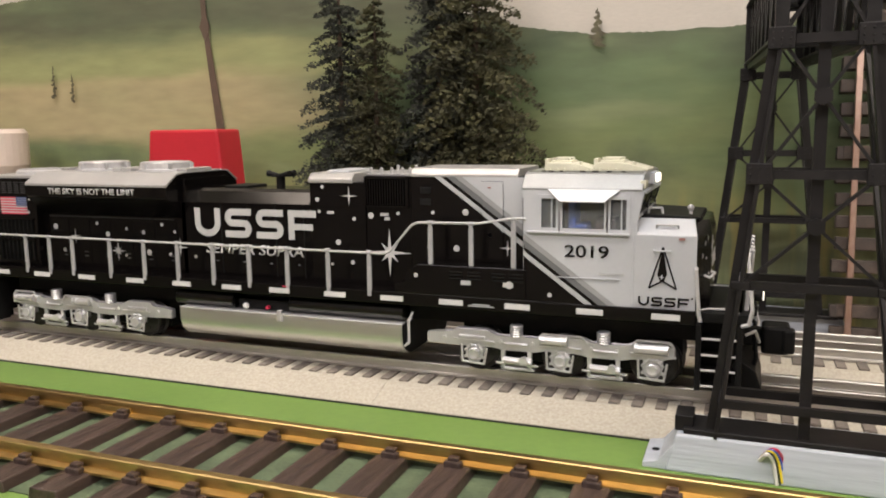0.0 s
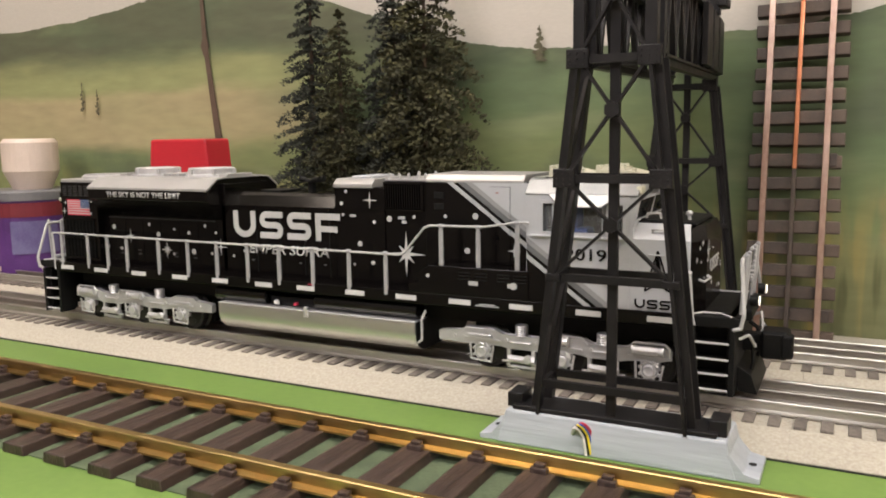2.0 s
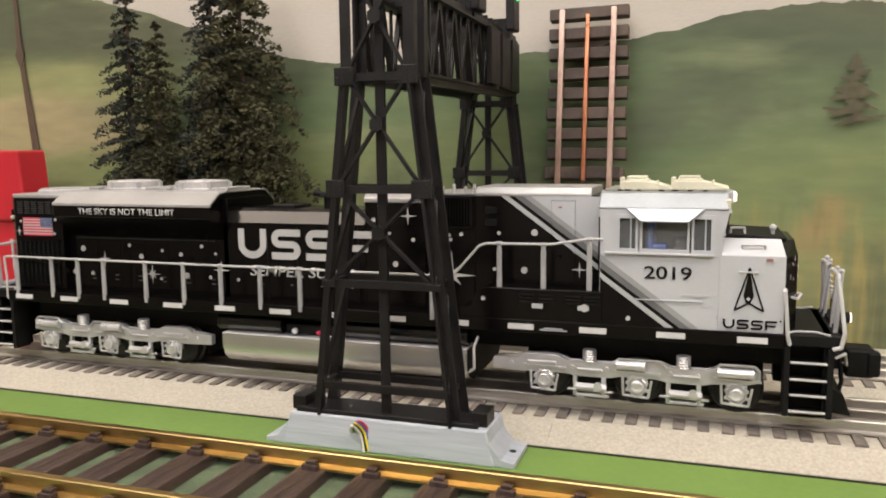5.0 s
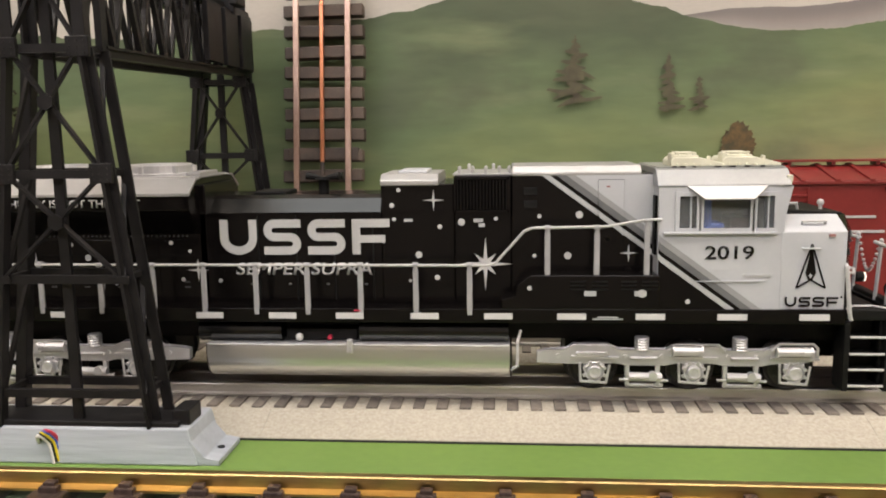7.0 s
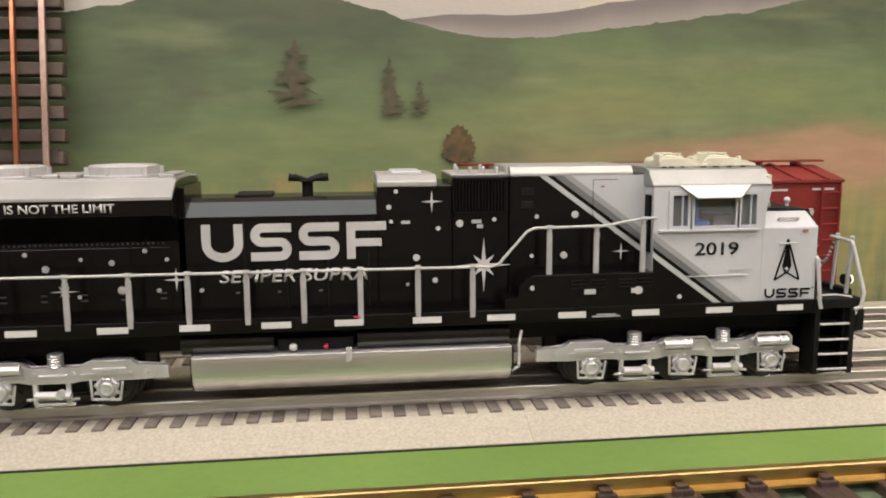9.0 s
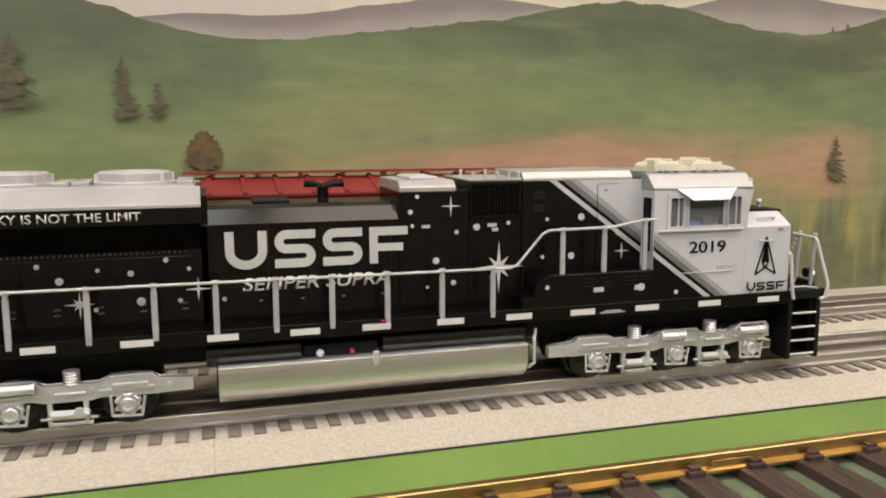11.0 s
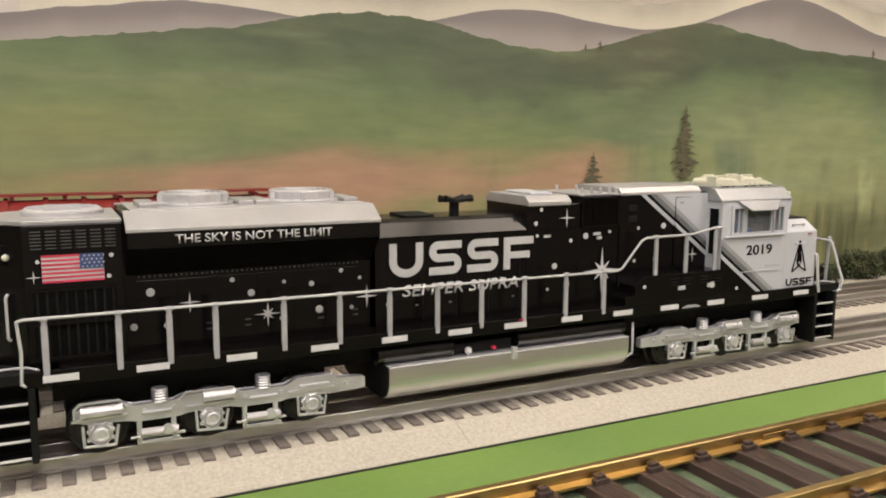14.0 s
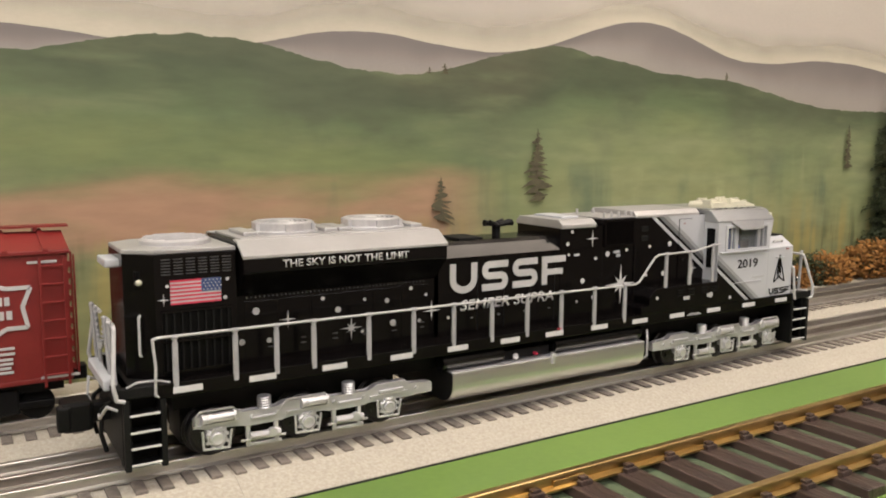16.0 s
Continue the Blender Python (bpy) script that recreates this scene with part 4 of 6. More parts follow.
# ---- track panel leaning on the wall ----
def wall_track():
    tr = thing("wall_track_panel", "length of old three-rail track standing upright against the mural", "model track", (-0.0655, 0.1420, GROUND))
    tr.rotation_euler = (radians(-7.5), 0, 0)
    for x, m, z0, z1 in ((-0.0176, WORN_RAIL, 0.004, 0.232), (0.0, COPPER, 0.114, 0.228), (0.0, WOOD_TIE, 0.004, 0.114), (0.0176, WORN_RAIL, 0.004, 0.232)):
        w = 0.0019 if m is not COPPER and m is not WOOD_TIE else 0.0013
        bm = boxed(x - w, x + w, -0.0085, -0.0055, z0, z1, 0.0005)
        box(bm, x - w * 0.5, x + w * 0.5, -0.0058, -0.003, z0, z1)
        part("rail", bm, m, tr, "copper centre rail" if m is COPPER else "")
    tie = part("tie", boxed(-0.0272, 0.0272, -0.0035, 0.0055, -0.0040, 0.0040, 0.0007), WOOD_TIE, tr)
    tie.location.z = 0.008
    rng = random.Random(4)
    for i in range(1, 17):
        o = new("tie", tie.data)
        o.parent, o.location, o.rotation_euler = tr, (rng.uniform(-0.001, 0.001), 0, 0.008 + i * 0.0139), (0, rng.uniform(-0.02, 0.02), 0)
    for z in (0.022, 0.120):
        part("end_plate", boxed(-0.024, 0.024, -0.004, 0.004, z - 0.004, z + 0.004, 0.0005), WOOD_TIE, tr)


# ---- scenery ----
def conifer(at, h, r, mat, seed, label):
    rng = random.Random(seed)
    t = thing("pine_tree", label, "tree", at, "model pine trees")
    part("trunk", rod(bmesh.new(), (0, 0, 0), (0, 0, h * 0.95), h * 0.016, 8, h * 0.003), BARK, t)
    verts, faces = [], []
    levels = 27
    for i in range(levels):
        f = i / (levels - 1)
        rad = r * 1.04 * (1 - f) ** 0.6 * rng.uniform(0.85, 1.12) + r * 0.09
        n = max(6, int(11 * (1 - f) + 6))
        for k in range(n):
            a = 2 * math.pi * (k + rng.random()) / n
            ln = rad * rng.choice((0.62, 0.8, 0.95, 1.0, 1.1)) * rng.uniform(0.9, 1.1)
            z = h * (0.06 + 0.925 * f) + h * 0.016 * rng.uniform(-1, 1)
            droop = ln * rng.uniform(0.15, 0.5)
            for q in range(int(70 + 80 * (1 - f))):
                g = rng.random() ** 0.75
                spread = (0.10 + 0.26 * g * (1.25 - g)) * ln + r * 0.02
                side = rng.gauss(0, 0.55) * spread
                p = Vector((ln * g * math.cos(a) - side * math.sin(a), ln * g * math.sin(a) + side * math.cos(a), z - droop * g ** 1.6 + rng.gauss(0, 0.35) * spread * 0.6 + 0.25 * spread))
                s = r * rng.uniform(0.020, 0.044)
                u = Vector((rng.gauss(0, 1) + 1.2 * math.cos(a), rng.gauss(0, 1) + 1.2 * math.sin(a), rng.gauss(0, 0.8) + 0.3)).normalized() * s
                w = u.orthogonal().normalized() * s * rng.uniform(0.4, 0.8)
                b = len(verts)
                verts += [p - u, p + w * 0.8, p + u, p - w]
                faces.append((b, b + 1, b + 2, b + 3))
    me = bpy.data.meshes.new("crown")
    me.from_pydata(verts, [], faces)
    me.materials.append(mat)
    ob = new("crown", me)
    ob.parent = t


def shrub(at, r, mat, seed, label, flat=0.8):
    rng = random.Random(seed)
    t = thing("shrub", label, "bush", at, "foam shrubs")
    bm = bmesh.new()
    for k in range(3):
        a = k * 2.1
        rod(bm, (0, 0, 0), (r * 0.3 * math.cos(a), r * 0.3 * math.sin(a), r * flat), r * 0.05, 5, r * 0.02)
    part("stems", bm, BARK, t)
    verts, faces = [], []
    for k in range(1500):
        d = Vector((rng.gauss(0, 1), rng.gauss(0, 1), rng.gauss(0, 1))).normalized()
        lump = 1 + 0.35 * noise.noise(d * 2.2 + Vector((seed, 0, 0)))
        p = d * r * lump * rng.uniform(0.6, 1.0)
        p.z = p.z * flat + r * flat * 0.9
        s = r * rng.uniform(0.05, 0.1)
        u = Vector((rng.gauss(0, 1), rng.gauss(0, 1), rng.gauss(0, 1))).normalized() * s
        w = u.orthogonal().normalized() * s * 0.7
        b = len(verts)
        verts += [p - u, p + w, p + u, p - w]
        faces.append((b, b + 1, b + 2, b + 3))
    me = bpy.data.meshes.new("foliage")
    me.from_pydata(verts, [], faces)
    me.materials.append(mat)
    ob = new("foliage", me)
    ob.parent = t


def scenery():
    conifer((-0.434, 0.148, GROUND), 0.272, 0.040, PINE_GREY, 1, "tall grey-green model pine before the mural")
    conifer((-0.402, 0.142, GROUND), 0.238, 0.038, PINE_OLIVE, 2, "smaller olive model pine before the mural")
    conifer((-0.355, 0.148, GROUND), 0.285, 0.044, PINE_GREY, 3, "tall grey-green model pine before the mural")
    conifer((-0.324, 0.140, GROUND), 0.284, 0.058, PINE_OLIVE, 4, "broad tall olive model pine before the mural")
    for i, (x, y, r, m) in enumerate(((1.00, 0.168, 0.014, BUSH_GREEN), (1.045, 0.165, 0.022, BUSH_GREEN), (1.10, 0.165, 0.022, BUSH_GREEN), (1.165, 0.162, 0.020, BUSH_RUST), (1.22, 0.158, 0.028, BUSH_RUST),
                                      (1.30, 0.155, 0.034, BUSH_RUST), (1.20, 0.168, 0.026, BUSH_GREEN), (1.38, 0.155, 0.042, BUSH_GREEN), (0.15, 0.176, 0.008, BUSH_GREEN))):
        shrub((x, y, GROUND), r, m, i + 20, "rust-orange foam shrub at the foot of the mural" if m is BUSH_RUST else "dark green foam shrub at the foot of the mural")
    conifer((1.355, 0.160, GROUND), 0.235, 0.045, PINE, 9, "dark green model pine beside the shrubs")
    # red toy building
    b = thing("toy_building", "bright red plastic toy building with a sloping roof", "toy building", (-0.580, 0.152, GROUND))
    part("body", boxed(-0.015, 0.055, -0.03, -0.006, 0, 0.085, 0.001), RED_TOY, b)
    part("roof", prismed([(-0.0175, 0.080), (0.0585, 0.080), (0.0535, 0.139), (-0.0115, 0.139)], -0.034, -0.004, "y", 0.002), RED_TOY, b)
    # paint pot with a cup on it, and a bottle
    p = thing("paint_pot", "purple and dark red labelled paint pot with a grey lid", "paint pot", (-0.778, 0.128, GROUND))
    part("body", lathe(bmesh.new(), [(0.040, 0), (0.040, 0.083)], (0, 0, 0), "z", 36), PURPLE, p)
    part("band", lathe(bmesh.new(), [(0.0403, 0.066), (0.0403, 0.080)], (0, 0, 0), "z", 36), DARKRED, p, "dark red band")
    part("foot_band", lathe(bmesh.new(), [(0.0404, 0.0), (0.0404, 0.008)], (0, 0, 0), "z", 36), DARKRED, p, "dark red band")
    part("lid", lathe(bmesh.new(), [(0.0415, 0.082), (0.0415, 0.090), (0.039, 0.092)], (0, 0, 0), "z", 36), LID, p, "grey lid")
    bm = bmesh.new()
    for z, a1 in ((0.056, -72), (0.047, -76), (0.038, -78), (0.016, -70)):
        curved_patch(bm, 0.0402, -128, a1 - 12, z - 0.0022, z + 0.0022)
    part("label_bars", bm, CREAM, p, "pale label bars")
    part("label_panel", curved_patch(bmesh.new(), 0.0402, -62, 0, 0.030, 0.062, 12), LABEL_BLUE, p, "pale blue-grey label panel")
    part("label_badge", curved_patch(bmesh.new(), 0.0404, -130, -88, 0.068, 0.079), RED_TOY, p, "red label badge")
    c = thing("white_cup", "small white plastic cup standing on the paint pot", "cup", (-0.770, 0.128, GROUND + 0.092))
    part("body", lathe(bmesh.new(), [(0.018, 0), (0.026, 0.018), (0.026, 0.046), (0.023, 0.050)], (0, 0, 0), "z", 28), CREAM, c)
    bt = thing("glue_bottle", "cream plastic glue bottle with a pointed nozzle", "bottle", (-0.674, 0.118, GROUND))
    part("body", lathe(bmesh.new(), [(0.0175, 0), (0.0185, 0.004), (0.0185, 0.062), (0.015, 0.072)], (0, 0, 0), "z", 28), CREAM, bt)
    part("nozzle", lathe(bmesh.new(), [(0.0165, 0.072), (0.0165, 0.090), (0.008, 0.100), (0.003, 0.108)], (0, 0, 0), "z", 24), WHITE, bt, "white conical nozzle")
    part("label", lathe(bmesh.new(), [(0.0187, 0.020), (0.0187, 0.055)], (0, 0, 0), "z", 28), MARK, bt)
    jr = thing("small_jar", "small pale jar with a red mark beside the bottle", "jar", (-0.640, 0.108, GROUND))
    part("body", lathe(bmesh.new(), [(0.016, 0), (0.017, 0.003), (0.017, 0.060), (0.014, 0.066)], (0, 0, 0), "z", 24), CREAM, jr)
    part("lid", lathe(bmesh.new(), [(0.0165, 0.066), (0.0165, 0.078)], (0, 0, 0), "z", 24), WHITE, jr)


# ---- the locomotive ----
SIDE = -0.0335      # edge of the walkway
HOOD = -0.0210      # side of the long hood
CAB = -0.0325       # side of the cab
FRONT_AXLES, REAR_AXLES = (0.0975, 0.1412, 0.1848), (-0.2035, -0.1598, -0.1162)
RAKE = 1.36         # run of the slanted stripes for each metre of height


def slant(x_top, z):
    """Where a slanted line that passes (x_top, 0.0991) is at the height z."""
    return x_top + (0.0991 - z) * RAKE


def slanted(parent, name, xa, xb, z0, z1, y, mat, clip0=-9, clip1=9):
    """A slanted band on a side, cut to clip0..clip1 along the body."""
    n = 8
    bm = bmesh.new()
    zs = [z0 + (z1 - z0) * i / 24 for i in range(25)]
    for za, zb in zip(zs, zs[1:]):
        q = [(slant(xa, za), za), (slant(xb, za), za), (slant(xb, zb), zb), (slant(xa, zb), zb)]
        q = [(min(max(x, clip0), clip1), z) for x, z in q]
        if q[1][0] - q[0][0] < 1e-5 and q[2][0] - q[3][0] < 1e-5:
            continue
        vs = [bm.verts.new((x, y, z)) for x, z in q]
        try:
            bm.faces.new(vs)
        except ValueError:
            pass
    bmesh.ops.remove_doubles(bm, verts=bm.verts[:], dist=0.00001)
    return part(name, bm, mat, parent)


def truck(loco, axles, name, outward):
    """A six-wheel truck; outward is +1 when its brake end faces the front."""
    tr = new(name)
    tr.parent = loco
    tr["label"] = "silver truck side frames over dark wheels"
    a0, a1, a2 = axles if outward > 0 else axles[::-1]
    X = lambda d: a1 + outward * d
    for side in (-1, 1):
        y = side * 0.0275
        yo, yi = y + side * 0.0012, y - side * 0.0028
        prof = [(-0.0695, 0.0145), (-0.0695, 0.0198), (-0.0665, 0.0203), (-0.0560, 0.0206), (-0.0535, 0.0233), (-0.0375, 0.0233), (-0.0325, 0.0203),
                (-0.0120, 0.0203), (-0.0090, 0.0226), (0.0115, 0.0226), (0.0150, 0.0203), (0.0310, 0.0203), (0.0350, 0.0226), (0.0500, 0.0226), (0.0535, 0.0205),
                (0.0535, 0.0165), (0.0480, 0.0150), (0.0330, 0.0150), (0.0300, 0.0135), (0.0130, 0.0135), (0.0080, 0.0152), (-0.0080, 0.0152), (-0.0120, 0.0135), (-0.0300, 0.0135), (-0.0340, 0.0150), (-0.0560, 0.0142)]
        fr = part("side_frame", prismed([(X(px), pz) for px, pz in prof], yo, yi, "y", 0.0005), SILVER, tr)
        # raised pads and ribs on the frame
        for px, w, z, h in ((-0.0450, 0.007, 0.0190, 0.0010), (-0.0220, 0.006, 0.0172, 0.0006), (0.0220, 0.006, 0.0172, 0.0006)):
            part("frame_pad", boxed(X(px) - w, X(px) + w, min(yo, yo + side * 0.0012), max(yo, yo + side * 0.0012), z - h, z + h, 0.0004), SILVER, fr)
        for px, w, z in ((0.0430, 0.0072, 0.0206), (-0.0030, 0.0062, 0.0208)):
            cyl = rod(bmesh.new(), (X(px - w), yo + side * 0.0012, z), (X(px + w), yo + side * 0.0012, z), 0.0021, 14)
            for e in (-w, w * 0.55, w):
                rod(cyl, (X(px + e) - 0.0005, yo + side * 0.0012, z), (X(px + e) + 0.0005, yo + side * 0.0012, z), 0.0025, 14)
            part("brake_cylinder", cyl, CHROME, fr, "plated brake cylinder")
        bm = bmesh.new()
        for px in (-0.0600, -0.0300, -0.0140, 0.0150, 0.0270, 0.0500):
            rod(bm, (X(px), yo - side * 0.0002, 0.0180), (X(px), yo + side * 0.0008, 0.0180), 0.0010, 8)
        for px in (-0.0437, 0.0, 0.0436):
            strut(bm, (X(px - 0.0105), yo + side * 0.0006, 0.0176), (X(px + 0.0105), yo + side * 0.0006, 0.0172), 0.0009, 0.0010)
        part("frame_bolts", bm, CHROME, fr)
        tub = [(X(0.0335), yo + side * 0.001, 0.0208), (X(0.0365), yo + side * 0.001, 0.0242), (X(0.0510), yo + side * 0.001, 0.0242), (X(0.0530), yo + side * 0.001, 0.0222), (X(0.0530), yo + side * 0.001, 0.0180)]
        part("brake_pipe", tube(bmesh.new(), tub, 0.0006, 6), CHROME, fr)
        part("brake_pipe", tube(bmesh.new(), [(X(-0.0110), yo + side * 0.001, 0.0205), (X(-0.0085), yo + side * 0.001, 0.0236), (X(0.0105), yo + side * 0.001, 0.0236), (X(0.0135), yo + side * 0.001, 0.0205)], 0.0005, 6), CHROME, fr)
        for d in (-0.0437, 0.0, 0.0436):
            x = X(d)
            bm = lathe(bmesh.new(), [(0.0046, 0.0), (0.0046, side * 0.0014), (0.0042, side * 0.0018), (0.0038, side * 0.0010), (0.0032, side * 0.0010), (0.0030, side * 0.0026), (0.0024, side * 0.0029), (0.0014, side * 0.0026)], (x, yo - side * 0.0008, 0.0108), "y", 12)
            box(bm, x - 0.0038, x + 0.0038, min(yo - side * 0.001, yo + side * 0.0004), max(yo - side * 0.001, yo + side * 0.0004), 0.0078, 0.0150, 0.0007)
            box(bm, x - 0.0046, x + 0.0046, min(yi, yo), max(yi, yo), 0.0100, 0.0150, 0.0005)
            part("axle_box", bm, CHROME, tr, "plated axle box")
            for k in range(8):
                an = k * math.pi / 4 + 0.39
                cx, cz = x + 0.0049 * math.cos(an), 0.0108 + 0.0044 * math.sin(an)
                part("cap_bolt", rod(bmesh.new(), (cx, yo, cz), (cx, yo + side * 0.0014, cz), 0.0008, 6), CHROME, tr)
            bm = bmesh.new()
            tube(bm, [(x - 0.0066, yo + side * 0.001, 0.0150), (x - 0.0062, yo + side * 0.001, 0.0065), (x + 0.0052, yo + side * 0.001, 0.0058), (x + 0.0066, yo + side * 0.001, 0.0140)], 0.0006, 6)
            part("axle_hanger", bm, CHROME, tr)
        for d in (-0.0215, 0.0215):
            x = X(d)
            bm = boxed(x - 0.0085, x + 0.0085, min(y - 0.001, y + 0.001), max(y - 0.001, y + 0.001), 0.0036, 0.0052, 0.0004)
            box(bm, x - 0.0085, x - 0.0065, y - 0.001, y + 0.001, 0.0040, 0.0140, 0.0003)
            box(bm, x + 0.0050, x + 0.0070, y - 0.001, y + 0.001, 0.0040, 0.0140, 0.0003)
            rod(bm, (x - 0.0070, y + side * 0.002, 0.0092), (x + 0.0075, y + side * 0.002, 0.0088), 0.0016, 8)
            rod(bm, (x + 0.0035, y + side * 0.001, 0.0092), (x + 0.0035, y + side * 0.0036, 0.0092), 0.0021, 10)
            rod(bm, (x - 0.0110, y + side * 0.001, 0.0070), (x + 0.0105, y + side * 0.001, 0.0066), 0.0006, 6)
            part("brake_rigging", bm, CHROME, tr)
            bm = bmesh.new()
            for k in range(5):
                lathe(bm, [(0.0030, 0), (0.0034, 0.0006), (0.0030, 0.0012)], (X(d - 0.001), y - side * 0.001, 0.0203 + 0.0012 * k), "z", 14)
            part("spring", bm, CHROME, tr)
    wheels = []
    for ax in axles:
        bm = bmesh.new()
        for s in (-1, 1):
            prof = [(0.0032, s * 0.0212), (0.0090, s * 0.0205), (0.0104, s * 0.0212), (0.0111, s * 0.0208), (0.0112, s * 0.0160), (0.0124, s * 0.0152), (0.0124, s * 0.0142), (0.0030, s * 0.0142)]
            lathe(bm, prof, (0, 0, 0), "y", 28)
            for k in range(5):
                an = 2 * math.pi * k / 5
                rod(bm, (0.0062 * math.cos(an), s * 0.0206, 0.0062 * math.sin(an)), (0.0062 * math.cos(an), s * 0.0216, 0.0062 * math.sin(an)), 0.0012, 8)
        rod(bm, (0, -0.0150, 0), (0, 0.0150, 0), 0.003, 10)
        w = part("wheelset", bm, STEEL, tr, "dark steel wheels on an axle")
        w.location = (ax, 0, 0.0112)
        wheels.append((w, ax))
    part("motor_block", boxed(axles[0] - 0.012, axles[2] + 0.012, -0.012, 0.012, 0.004, 0.030, 0.001), DARK, tr)
    return wheels


def railing(loco):
    posts = (-0.2213, -0.1951, -0.1760, -0.1577, -0.1289, -0.1037, -0.0797, -0.0554, -0.0316, -0.0073, 0.0177, 0.0418)
    for side in (-1, 1):
        y = side * 0.0330
        rl = part("handrail", tube(bmesh.new(), [(-0.2285, y, 0.0350), (-0.2300, y, 0.0360), (-0.2295, y, 0.0480), (-0.2305, y, 0.0602), (-0.2280, y, 0.0608), (0.0500, y, 0.0600), (0.0535, y, 0.0612), (0.0660, y, 0.0752), (0.0695, y, 0.0766), (0.1010, y, 0.0770), (0.1190, y, 0.0800), (0.1250, y, 0.0800)], 0.00062, 8), HANDRAIL, loco, "white handrail")
        for x in posts + (0.0761, 0.0975, 0.1190):
            tall = x > 0.07
            z0, z1 = (0.0557, 0.0767) if tall else (0.0375, 0.0604)
            z1 += 0.003 if x > 0.11 else 0
            bm = boxed(x - 0.0012, x + 0.0012, y - 0.0006, y + 0.0006, z0, z1 - 0.0022, 0.0003)
            rod(bm, (x, y, z1 - 0.0026), (x, y, z1), 0.0010, 8)
            rod(bm, (x - 0.0013, y, z1), (x + 0.0013, y, z1), 0.0011, 8)
            part("stanchion", bm, RAILING, rl)


def steps(loco, x0, x1, front):
    s = 1 if front else -1
    for side in (-1, 1):
        y0, y1 = (-0.0335, -0.0225) if side < 0 else (0.0225, 0.0335)
        st = part("step_well", boxed(x0, x1, -0.0225 if side < 0 else 0.0195, -0.0195 if side < 0 else 0.0225, 0.0050, 0.0360), DARK, loco)
        for x in (x0, x1):
            part("step_side", boxed(x - 0.0012, x + 0.0012, y0, y1, 0.0042, 0.0350, 0.0003), DARK, st)
        for z in (0.0062, 0.0135, 0.0205, 0.0280):
            tr = part("tread", boxed(x0, x1, y0 + 0.001, y1 - 0.001, z - 0.0007, z, 0.0002), DARK, st)
            part("tread_edge", boxed(x0 + 0.0014, x1 - 0.0014, y0 if side < 0 else y1 - 0.0008, y0 + 0.0008 if side < 0 else y1, z, z + 0.0008), MARK, tr, "white tread edge")


